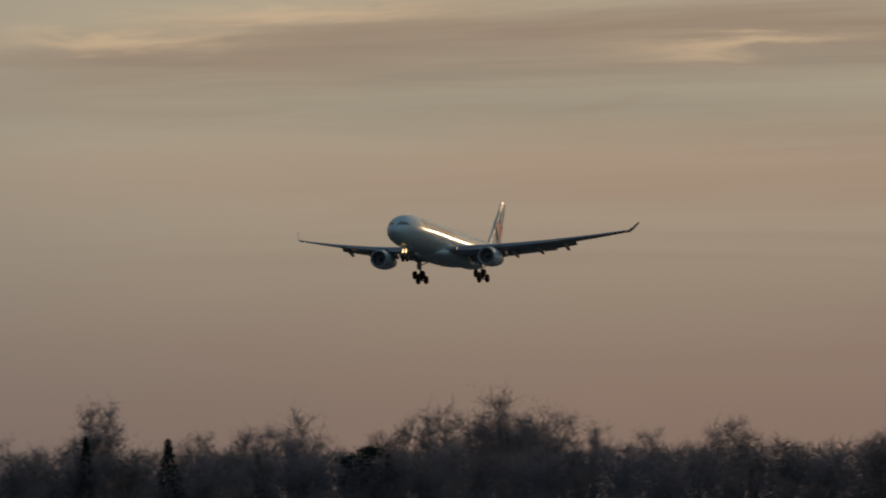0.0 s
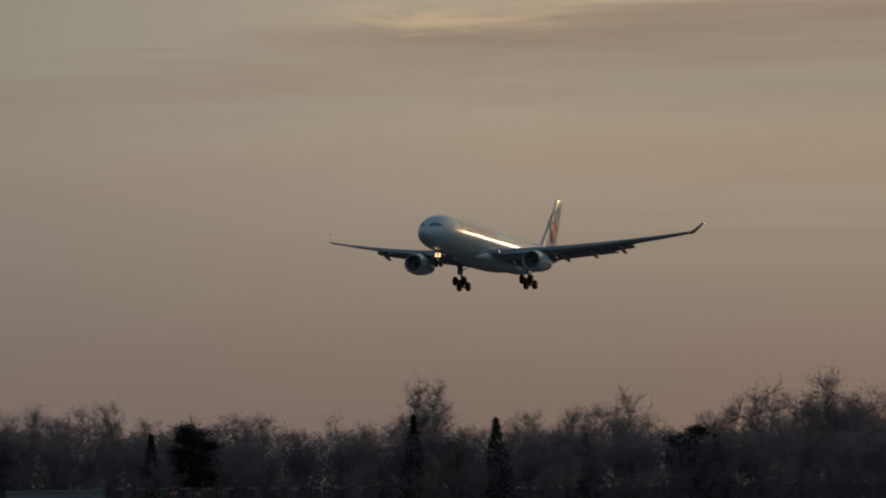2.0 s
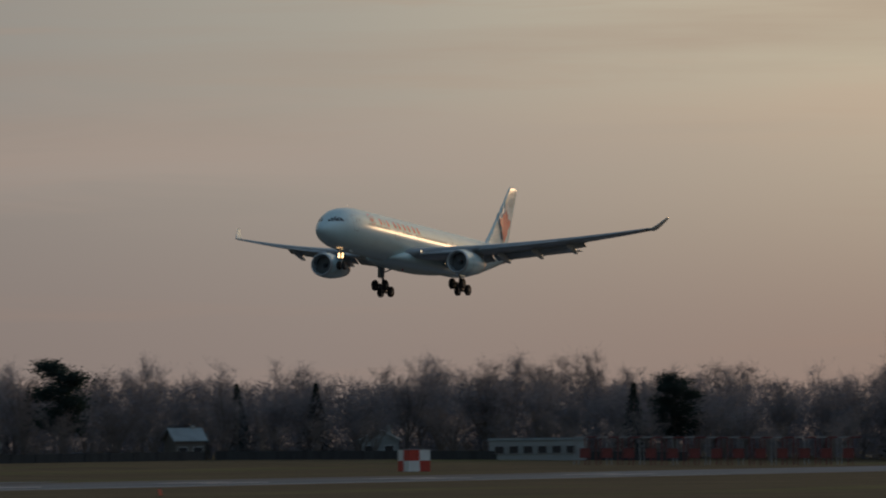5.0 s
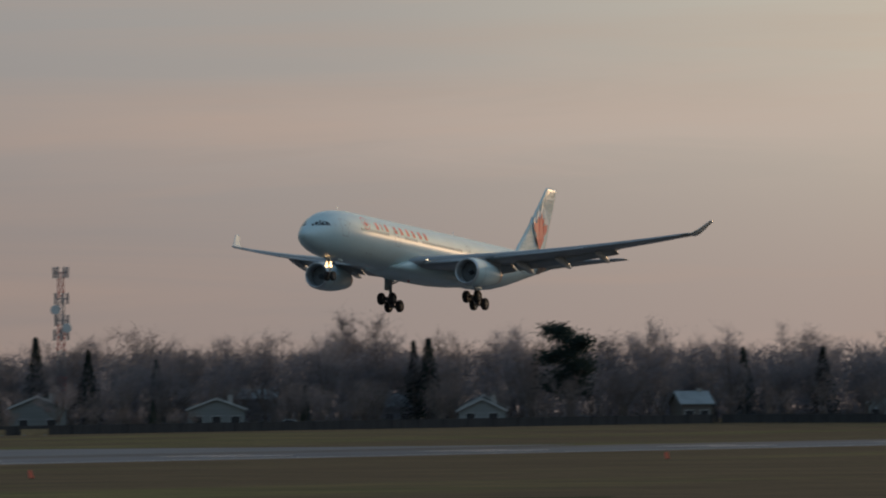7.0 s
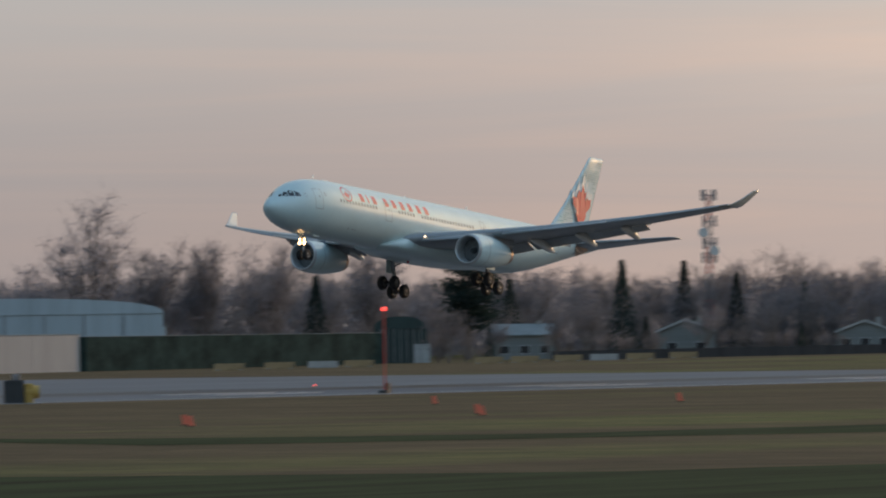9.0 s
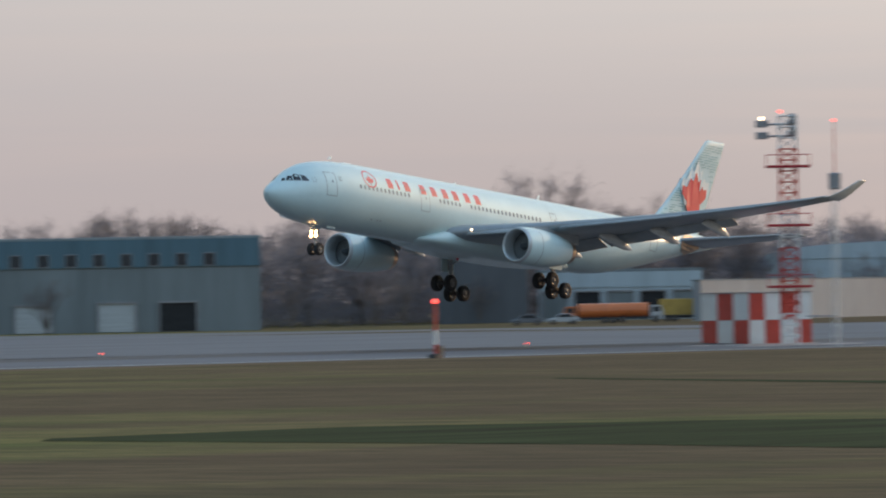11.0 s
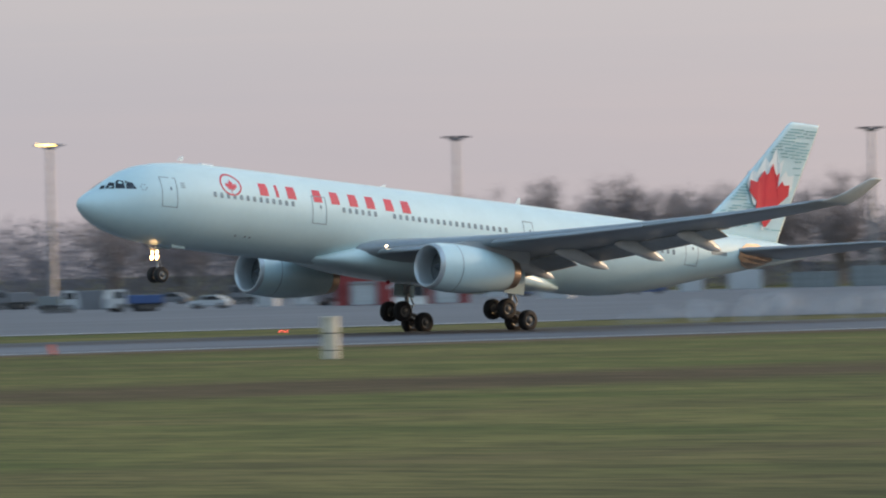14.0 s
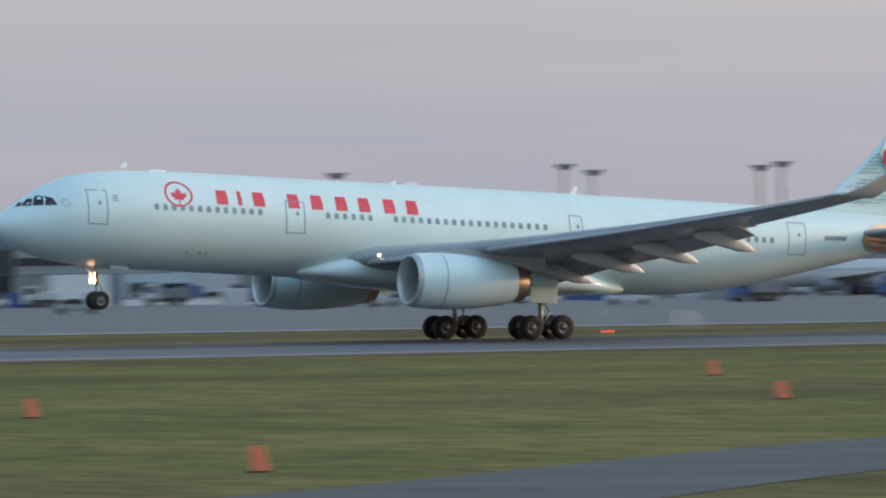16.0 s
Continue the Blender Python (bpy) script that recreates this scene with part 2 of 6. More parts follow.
def tube(bm, a, b, r0, r1=None, n=8, caps=True):
    """Add a tapered tube from a to b."""
    a, b = Vector(a), Vector(b)
    r1 = r0 if r1 is None else r1
    d = b - a
    m = Matrix.Translation((a + b) / 2) @ d.to_track_quat("Z", "Y").to_matrix().to_4x4()
    bmesh.ops.create_cone(bm, cap_ends=caps, segments=n, radius1=r0, radius2=r1, depth=d.length, matrix=m)
    return bm


def loft(bm, rings, close=True, cap=True):
    """Skin rings of equally many points."""
    vs = [[bm.verts.new(p) for p in r] for r in rings]
    n = len(vs[0])
    for a, b in zip(vs, vs[1:]):
        for i in range(n if close else n - 1):
            j = (i + 1) % n
            bm.faces.new((a[i], a[j], b[j], b[i]))
    if cap:
        bm.faces.new(list(reversed(vs[0])))
        bm.faces.new(vs[-1])
    bmesh.ops.recalc_face_normals(bm, faces=bm.faces)
    return bm


# ---- the airliner: x aft, y to its right, z up, from the nose on the fuselage axis ----
NOSE = [(0.0, 0.03, -0.66, -0.70), (0.12, 0.32, -0.38, -1.00), (0.4, 0.62, -0.12, -1.28), (0.9, 0.99, 0.20, -1.63), (1.6, 1.38, 0.66, -1.96), (2.4, 1.73, 1.18, -2.23),
        (3.3, 2.03, 1.74, -2.44), (4.4, 2.31, 2.18, -2.61), (5.8, 2.54, 2.50, -2.73), (7.6, 2.72, 2.71, -2.80), (9.5, 2.80, 2.79, -2.82), (11.5, 2.82, 2.82, -2.82)]
TAIL = [(20.0, 2.82, 2.82, -2.82), (28.0, 2.82, 2.82, -2.82), (36.0, 2.82, 2.82, -2.82), (41.0, 2.82, 2.82, -2.82), (43.5, 2.81, 2.82, -2.72), (46.0, 2.77, 2.82, -2.40), (49.0, 2.62, 2.81, -1.78), (52.0, 2.33, 2.78, -1.02),
        (55.0, 1.92, 2.72, -0.24), (58.0, 1.36, 2.62, 0.52), (60.5, 0.88, 2.50, 1.10), (62.2, 0.52, 2.36, 1.52), (62.9, 0.34, 2.22, 1.72), (63.1, 0.2, 2.1, 1.84)]


def sag(x):
    """The slight downward set of the forward fuselage."""
    return -0.17 * max(0.0, 1 - x / 36.0)


def body_at(x):
    """Half width, top and bottom of the fuselage at x."""
    rows = NOSE + TAIL
    for (xa, *a), (xb, *b) in zip(rows, rows[1:]):
        if x <= xb:
            k = (x - xa) / (xb - xa)
            return [p + (q - p) * k for p, q in zip(a, b)]
    return list(rows[-1][1:])


def skin(x, z, side=-1, lift=0.012):
    """A point on the fuselage side at x and height z, a little proud."""
    w, top, bot = body_at(x)
    zc, hz = (top + bot) / 2, (top - bot) / 2
    s = max(-0.999, min(0.999, (z - zc) / hz))
    c = math.sqrt(1 - s * s)
    return Vector((x, side * (w * c + lift * c), z + lift * s + sag(x)))


def decal(name, outline, material, parent, side=-1, lift=0.012, label="", cells=1):
    """A flat painted shape laid on the fuselage side; outline in (x, z)."""
    bm = bmesh.new()
    zs = [p[1] for p in outline]
    vs = [bm.verts.new((x, 0, z)) for x, z in outline]
    bm.faces.new(vs)
    z0, z1 = min(zs), max(zs)
    k = max(1, int((z1 - z0) / 0.3))
    for i in range(1, k):
        bmesh.ops.bisect_plane(bm, geom=bm.verts[:] + bm.edges[:] + bm.faces[:], plane_co=(0, 0, z0 + (z1 - z0) * i / k), plane_no=(0, 0, 1))
    for v in bm.verts:
        v.co = skin(v.co.x, v.co.z, side, lift)
    bmesh.ops.recalc_face_normals(bm, faces=bm.faces)
    return part(name, bm, material, parent, label)


def ring_outline(cx, cz, rx, rz, n=20):
    return [(cx + rx * math.cos(2 * math.pi * i / n), cz + rz * math.sin(2 * math.pi * i / n)) for i in range(n)]


def frame_decal(name, x0, x1, z0, z1, w, material, parent, side=-1):
    """A thin outline (a door's seam) on the fuselage side."""
    bm = bmesh.new()
    n = 8
    pts = [(x0, z0 + (z1 - z0) * i / n) for i in range(n + 1)] + [(x1, z1 - (z1 - z0) * i / n) for i in range(n + 1)]
    cx, cz = (x0 + x1) / 2, (z0 + z1) / 2
    kx, kz = 1 - 2 * w / (x1 - x0), 1 - 2 * w / (z1 - z0)
    o = [bm.verts.new(skin(x, z, side)) for x, z in pts]
    i_ = [bm.verts.new(skin(cx + (x - cx) * kx, cz + (z - cz) * kz, side)) for x, z in pts]
    m = len(pts)
    for a in range(m):
        b = (a + 1) % m
        bm.faces.new((o[a], o[b], i_[b], i_[a]))
    return part(name, bm, material, parent)


def foil(le, te, z, t, n=9, droop=0.0):
    """Points of a wing section in the plane x-z, from trailing edge over the top and back."""
    c = te - le
    up, lo = [], []
    for i in range(n + 1):
        u = 0.5 - 0.5 * math.cos(math.pi * i / n)
        th = 5 * t * (0.2969 * math.sqrt(u) - 0.126 * u - 0.3516 * u * u + 0.2843 * u ** 3 - 0.1036 * u ** 4)
        camber = 0.018 * math.sin(math.pi * u)
        dz = -droop * max(0.0, u - 0.6)
        up.append((le + c * u, z + c * (th + camber + dz)))
        lo.append((le + c * u, z + c * (-th + camber + dz)))
    return list(reversed(up)) + lo[1:-1]


def wing_le(y):
    return 21.3 + 0.628 * (y - 2.6)


def wing_te(y):
    return 33.2 + 0.10 * (y - 2.6) if y < 9.6 else 33.9 + 0.318 * (y - 9.6)


def wing_z(y):
    return -1.75 + 0.105 * (y - 2.6) + 0.0021 * (y - 2.6) ** 2


def build_wing(plane, side):
    bm = bmesh.new()
    rings = []
    for y in (1.0, 2.6, 4.5, 7.0, 9.6, 13.0, 17.0, 21.0, 25.0, 28.8):
        t = 0.14 - 0.04 * y / 28.8
        le, te = wing_le(y), wing_te(y)
        rings.append([Vector((x, side * y, z)) for x, z in foil(le, te, wing_z(y), t)])
    loft(bm, rings)
    w = part("wing", bm, GREYPAINT, plane, smooth=True)
    # winglet: canted, swept and thin
    bm = bmesh.new()
    rings = []
    for z, y, le, te in ((wing_z(28.8) - 0.1, 28.62, 37.75, 40.2), (2.55, 29.0, 38.3, 40.45), (3.1, 29.42, 39.35, 41.0), (4.1, 30.0, 40.85, 41.9), (4.25, 30.08, 41.25, 42.0)):
        rings.append([Vector((x, side * (y + t), z)) for x, t in foil(le, te, 0, 0.075)])
    loft(bm, rings)
    part("winglet", bm, FAIRING, w, "pale grey winglet", smooth=True)
    # leading-edge slats, drooped
    for y0, y1 in ((4.2, 8.6), (10.6, 19.0), (19.1, 28.2)):
        bm = bmesh.new()
        rings = []
        for y in (y0, (y0 + y1) / 2, y1):
            c = (wing_te(y) - wing_le(y)) * 0.13
            le, z = wing_le(y) - c * 0.55, wing_z(y) - c * 0.33
            pts = foil(0, c * 1.1, 0, 0.2, 5)
            rings.append([Vector((le + x * 0.93 - zz * 0.35, side * y, z + zz * 0.93 + x * 0.36)) for x, zz in pts])
        loft(bm, rings)
        part("slat", bm, GREYPAINT, w, smooth=True)
    # flaps, lowered for landing
    for y0, y1 in ((3.2, 9.4), (9.7, 20.6)):
        bm = bmesh.new()
        rings = []
        for y in (y0, (y0 + y1) / 2, y1):
            c = 2.2 - 0.045 * y
            le, z = wing_te(y) - 1.15, wing_z(y) - 0.14
            a = radians(21)
            pts = foil(0, c, 0, 0.13, 6)
            rings.append([Vector((le + x * math.cos(a) + zz * math.sin(a), side * y, z - x * math.sin(a) + zz * math.cos(a))) for x, zz in pts])
        loft(bm, rings)
        part("flap", bm, FLAPGREY, w, "lowered grey landing flap", smooth=True)
    # bright edges of the flap shrouds
    for y0, y1 in ((7.0, 9.2), (11.7, 14.0), (15.8, 18.0), (19.3, 20.7)):
        bm = bmesh.new()
        loft(bm, [[Vector((wing_te(y) + dx, side * y, wing_z(y) + dz)) for dx, dz in ((-0.12, -0.04), (0.05, -0.06), (0.05, 0.03), (-0.12, 0.05))] for y in (y0, y1)])
        part("shroud_edge", bm, FROST, w, "bright edge strip over the flap")
    # canoe-shaped fairings over the flap tracks
    for y, ln in ((6.3, 4.6), (10.9, 4.8), (14.9, 4.4), (19.0, 4.0)):
        bm = bmesh.new()
        x1 = wing_te(y) + 1.45
        rings = []
        for u, r in ((0, 0.02), (0.08, 0.18), (0.25, 0.32), (0.5, 0.40), (0.75, 0.34), (0.92, 0.16), (1, 0.02)):
            x = x1 - ln * (1 - u)
            z = wing_z(y) - 0.42 - 1.15 * max(0.0, u - 0.35) ** 1.25
            rings.append([Vector((x, side * (y + r * 0.75 * math.cos(q)), z + r * 1.25 * math.sin(q))) for q in [2 * math.pi * k / 10 for k in range(10)]])
        loft(bm, rings)
        part("flap_track_fairing", bm, FAIRING, w, "pale grey flap track fairing", smooth=True)
    # inboard landing light in the wing root
    bm = bmesh.new()
    bmesh.ops.create_uvsphere(bm, u_segments=10, v_segments=6, radius=0.11, matrix=Matrix.Translation((22.35, side * 4.1, wing_z(4.1) + 0.08)))
    part("landing_light", bm, LAMPSOFT, w, "lit landing light in the wing root", smooth=True)
    return w


def lathe(bm, profile, cx, cy, cz, n=28, tilt=0.0):
    """A turned shell along x. profile: (x, radius)."""
    rings = [[bm.verts.new((cx + x, cy + r * math.cos(2 * math.pi * k / n), cz + tilt * x + r * math.sin(2 * math.pi * k / n))) for k in range(n)] for x, r in profile]
    for a, b in zip(rings, rings[1:]):
        for i in range(n):
            j = (i + 1) % n
            bm.faces.new((a[i], b[i], b[j], a[j]))
    bmesh.ops.recalc_face_normals(bm, faces=bm.faces)
    return bm


def build_engine(plane, side):
    ex, ey, ez = 21.55, side * 9.37, -2.95
    bm = bmesh.new()
    lathe(bm, [(1.3, 1.20), (0.6, 1.17), (0.2, 1.22), (0.03, 1.30), (0.0, 1.36), (0.06, 1.42), (0.3, 1.50)], ex, ey, ez)
    lip = part("engine", bm, LIP, plane, "bare metal intake lip", smooth=True)
    bm = bmesh.new()
    lathe(bm, [(0.3, 1.502), (0.9, 1.56), (1.8, 1.60), (3.0, 1.58), (4.4, 1.46), (5.6, 1.28), (6.6, 1.08), (7.2, 0.93), (7.2, 0.86), (6.2, 0.88)], ex, ey, ez, tilt=0.018)
    part("cowling", bm, ICE, lip, "ice blue engine cowling", smooth=True)
    bm = bmesh.new()
    lathe(bm, [(5.9, 0.75), (6.6, 0.62), (7.5, 0.3), (7.9, 0.02)], ex, ey, ez + 0.1)
    part("exhaust_cone", bm, DARKMETAL, lip, smooth=True)
    bm = bmesh.new()
    lathe(bm, [(1.32, 1.2), (1.34, 0.32)], ex, ey, ez)
    part("fan", bm, FANDARK, lip, "dark fan disc")
    bm = bmesh.new()
    lathe(bm, [(0.55, 0.01), (0.7, 0.14), (1.0, 0.27), (1.33, 0.34)], ex, ey, ez, n=16)
    part("spinner", bm, FANDARK, lip, smooth=True)
    bm = bmesh.new()
    rings = []
    for u in (0.0, 0.2, 0.5, 0.8, 1.0):
        x = ex + 1.6 + 7.0 * u
        half = 0.22 * math.sin(math.pi * (0.12 + 0.8 * u)) + 0.03
        top = wing_z(9.37) + (0.05 if u > 0.35 else -0.45 + 1.4 * u)
        bot = ez + 1.2 - 0.3 * u
        rings.append([Vector((x, ey - half, bot)), Vector((x, ey + half, bot)), Vector((x, ey + half, top)), Vector((x, ey - half, top))])
    loft(bm, rings)
    part("pylon", bm, GREYPAINT, lip)
    bm = bmesh.new()
    lathe(bm, [(1.72, 1.604), (1.78, 1.604)], ex, ey, ez + 0.03)
    part("cowl_seam", bm, SEAM, lip)
    bm = bmesh.new()
    lathe(bm, [(6.5, 1.112), (6.62, 1.088), (7.0, 0.995), (7.22, 0.94)], ex, ey, ez, tilt=0.018)
    part("exhaust_nozzle", bm, BRONZE, lip, "bronzed bare metal exhaust nozzle", smooth=True)
    return lip


def wheel_mesh(r, w):
    bm = bmesh.new()
    prof = [(-w / 2, r * 0.55), (-w / 2, r * 0.86), (-w * 0.36, r * 0.97), (0, r), (w * 0.36, r * 0.97), (w / 2, r * 0.86), (w / 2, r * 0.55)]
    n = 22
    rings = [[bm.verts.new((q * math.cos(2 * math.pi * k / n), y, q * math.sin(2 * math.pi * k / n))) for k in range(n)] for y, q in prof]
    for a, b in zip(rings, rings[1:]):
        for i in range(n):
            bm.faces.new((a[i], a[(i + 1) % n], b[(i + 1) % n], b[i]))
    bmesh.ops.recalc_face_normals(bm, faces=bm.faces)
    return bm


def hub_mesh(r, w):
    bm = bmesh.new()
    for s in (-1, 1):
        prof = [(w * 0.46, r * 0.57), (w * 0.34, r * 0.5), (w * 0.30, r * 0.26), (w * 0.46, r * 0.24), (w * 0.5, r * 0.12), (w * 0.5, 0.01)]
        n = 16
        rings = [[bm.verts.new((q * math.cos(2 * math.pi * k / n), s * y, q * math.sin(2 * math.pi * k / n))) for k in range(n)] for y, q in prof]
        for a, b in zip(rings, rings[1:]):
            for i in range(n):
                bm.faces.new((a[i], a[(i + 1) % n], b[(i + 1) % n], b[i]))
    bmesh.ops.recalc_face_normals(bm, faces=bm.faces)
    return bm


def add_wheel(parent, at, r, w):
    t = part("wheel", wheel_mesh(r, w), TYRE, parent, "black rubber tyre", smooth=True)
    t.matrix_basis = Matrix.Translation(at)
    h = part("hub", hub_mesh(r, w), HUB, parent, "grey metal hub", smooth=True)
    h.matrix_basis = Matrix.Translation(at)
    return t


bogies = []


def build_main_gear(plane, side):
    bx, by, bz = 32.2, side * 5.36, -5.1
    bm = bmesh.new()
    tube(bm, (31.9, by, -1.6), (32.1, by, -3.6), 0.24, 0.22, 14)
    tube(bm, (32.1, by, -3.6), (bx, by, bz), 0.15, 0.15, 14)
    tube(bm, (32.0, by, -3.1), (32.0, side * 2.9, -2.2), 0.09, 0.09)
    tube(bm, (31.95, by, -2.6), (30.3, by - side * 0.4, -1.9), 0.08, 0.08)
    tube(bm, (32.35, by, -3.6), (32.75, by, -4.2), 0.06, 0.06)
    tube(bm, (32.75, by, -4.2), (32.35, by, bz + 0.2), 0.06, 0.06)
    leg = part("main_gear_leg", bm, GEARPAINT, plane, "grey main landing gear leg", smooth=True)
    bm = bmesh.new()
    bbox(bm, 31.25, 33.0, by + side * 0.3, by + side * 0.36, -3.75, -1.7, 0.02)
    part("gear_door", bm, ICE, leg)
    bm = bmesh.new()
    bbox(bm, -1.25, 1.25, -0.16, 0.16, -0.16, 0.16, 0.05)
    for x in (-0.99, 0.99):
        tube(bm, (x, -0.95, 0), (x, 0.95, 0), 0.1, 0.1, 10)
    tube(bm, (-0.9, 0.28, 0.0), (0.9, 0.28, 0.0), 0.05)
    me = bpy.data.meshes.new("bogie")
    bm.to_mesh(me)
    bm.free()
    me.materials.append(DARKMETAL)
    bog = new("bogie", me)
    bog.parent = plane
    tagged(bog, "four-wheel main gear bogie")
    for x in (-0.99, 0.99):
        for y in (-0.7, 0.7):
            add_wheel(bog, (x, y, 0), 0.70, 0.52)
    bogies.append((bog, bx, by, bz))


def build_nose_gear(plane):
    nx, nz = 6.82, -4.78
    bm = bmesh.new()
    tube(bm, (6.5, 0, -2.5), (6.72, 0, -3.9), 0.14, 0.13, 12)
    tube(bm, (6.72, 0, -3.9), (nx, 0, nz), 0.09, 0.09, 12)
    tube(bm, (nx, -0.5, nz), (nx, 0.5, nz), 0.07, 0.07)
    tube(bm, (6.6, 0, -3.4), (5.2, 0, -2.6), 0.07, 0.07)
    tube(bm, (6.9, 0, -3.8), (7.1, 0, -4.2), 0.04, 0.04)
    tube(bm, (7.1, 0, -4.2), (6.95, 0, nz + 0.1), 0.04, 0.04)
    leg = part("nose_gear_leg", bm, GEARPAINT, plane, "grey nose landing gear leg", smooth=True)
    for y in (-0.36, 0.36):
        add_wheel(leg, (nx, y, nz), 0.53, 0.38)
    for y in (-0.75, 0.75):
        bm = bmesh.new()
        bbox(bm, 7.2, 8.3, y - 0.025, y + 0.025, -2.98, -2.5, 0.02)
        part("gear_door", bm, ICE, leg)
    for y, z, r in ((-0.24, -3.35, 0.15), (0.24, -3.35, 0.15), (-0.25, -3.68, 0.2), (0.25, -3.68, 0.2)):
        bm = bmesh.new()
        tube(bm, (6.62, y, z), (6.46, y, z), r * 0.7, r, 12)
        part("light_housing", bm, DARKMETAL, leg)
        bm = bmesh.new()
        bmesh.ops.create_uvsphere(bm, u_segments=12, v_segments=6, radius=r * 0.92, matrix=Matrix.Translation((6.47, y, z)) @ Matrix.Diagonal((0.35, 1, 1, 1)))
        part("landing_light", bm, LAMP, leg, "lit landing light", smooth=True)


LEAF_HALF = [(0.0, 1.0), (0.13, 0.74), (0.19, 0.71), (0.32, 0.80), (0.26, 0.45), (0.30, 0.43), (0.48, 0.60), (0.53, 0.50), (0.80, 0.53), (0.73, 0.34), (0.82, 0.27),
             (0.44, 0.02), (0.47, -0.12), (0.08, -0.06), (0.06, -0.14), (0.045, -0.55)]


def leaf_outline(cx, cz, sx, sz, lean=0.0, grow=1.0):
    pts = [(x, z) for x, z in LEAF_HALF] + [(-x, z) for x, z in reversed(LEAF_HALF[1:])]
    return [(cx + grow * (x * sx + lean * z * sz), cz + grow * z * sz) for x, z in pts]


def build_airliner():
    plane = thing("airliner", "ice-blue twin-engined wide-body airliner with lowered wheels and flaps, landing", "airliner")
    n = 40
    bm = bmesh.new()
    rings = []
    for x, w, top, bot in NOSE + TAIL:
        zc, hz = (top + bot) / 2, (top - bot) / 2
        rings.append([Vector((x, w * math.cos(2 * math.pi * k / n), zc + sag(x) + hz * math.sin(2 * math.pi * k / n))) for k in range(n)])
    loft(bm, rings)
    fus = part("fuselage", bm, ICE, plane, "ice blue painted fuselage", smooth=True)
    # belly fairing
    bm = bmesh.new()
    rings = []
    for x, w, zb, zt in ((18.6, 1.6, -2.75, -2.4), (20.0, 2.5, -2.98, -1.9), (22.0, 3.05, -3.2, -1.2), (25, 3.25, -3.35, -1.0), (30, 3.25, -3.35, -1.0), (34, 3.1, -3.25, -1.2), (37, 2.6, -3.05, -1.8), (39.5, 1.5, -2.8, -2.4)):
        zc, hz = (zb + zt) / 2, (zt - zb) / 2
        ring = []
        for k in range(24):
            a = 2 * math.pi * k / 24
            c, s = math.cos(a), math.sin(a)
            ring.append(Vector((x, w * math.copysign(abs(c) ** 0.7, c), zc + hz * math.copysign(abs(s) ** 0.7, s))))
        rings.append(ring)
    loft(bm, rings)
    part("belly_fairing", bm, ICE, plane, smooth=True)
    for side in (-1, 1):
        build_wing(plane, side)
        build_engine(plane, side)
        build_main_gear(plane, side)
        # tailplane
        bm = bmesh.new()
        rings = [[Vector((x, side * y, z)) for x, z in foil(le, te, zz, th)] for y, le, te, zz, th in ((0.6, 54.0, 60.6, 1.35, 0.10), (1.6, 54.9, 60.7, 1.45, 0.10), (5.5, 58.0, 61.7, 1.95, 0.09), (9.3, 60.9, 63.0, 2.45, 0.09), (9.7, 61.5, 63.1, 2.5, 0.06))]
        loft(bm, rings)
        part("tailplane", bm, GREYPAINT, plane, smooth=True)
        decal("trim_plate", [(55.0, 1.05), (55.3, 1.6), (56.0, 1.98), (57.2, 2.08), (58.4, 1.7), (58.9, 1.2), (58.2, 0.85), (56.9, 0.45), (55.7, 0.55)], BRONZE, fus, side, 0.10, "bare metal plate round the tailplane root")
    build_nose_gear(plane)
    # fin
    bm = bmesh.new()
    rings = []
    for z, le, te, th in ((2.2, 51.6, 60.2, 0.085), (2.9, 53.0, 60.4, 0.085), (6.0, 56.3, 61.6, 0.085), (9.0, 59.05, 62.8, 0.085), (10.75, 60.6, 63.5, 0.085), (10.98, 61.0, 63.55, 0.05)):
        rings.append([Vector((x, y, z)) for x, y in foil(le, te, 0, th)])
    loft(bm, rings)
    fin = part("fin", bm, ICE, plane, "ice blue tail fin with a red leaf", smooth=True)

    def fin_decal(name, outline, material, side, lift, label=""):
        bm = bmesh.new()
        vs = [bm.verts.new((x, 0, z)) for x, z in outline]
        bm.faces.new(vs)
        bmesh.ops.triangulate(bm, faces=bm.faces)
        for v in bm.verts:
            z = v.co.z
            k = (z - 2.9) / (10.75 - 2.9)
            le, te = 53.0 + 7.6 * k, 60.4 + 3.1 * k
            v.co.x = max(le + 0.22, min(te - 0.12, v.co.x))
            u = max(0.02, min(0.98, (v.co.x - le) / (te - le)))
            th = 5 * 0.085 * (0.2969 * math.sqrt(u) - 0.126 * u - 0.3516 * u * u + 0.2843 * u ** 3 - 0.1036 * u ** 4)
            v.co.y = side * (th * (te - le) + lift)
        bmesh.ops.recalc_face_normals(bm, faces=bm.faces)
        return part(name, bm, material, fin, label)
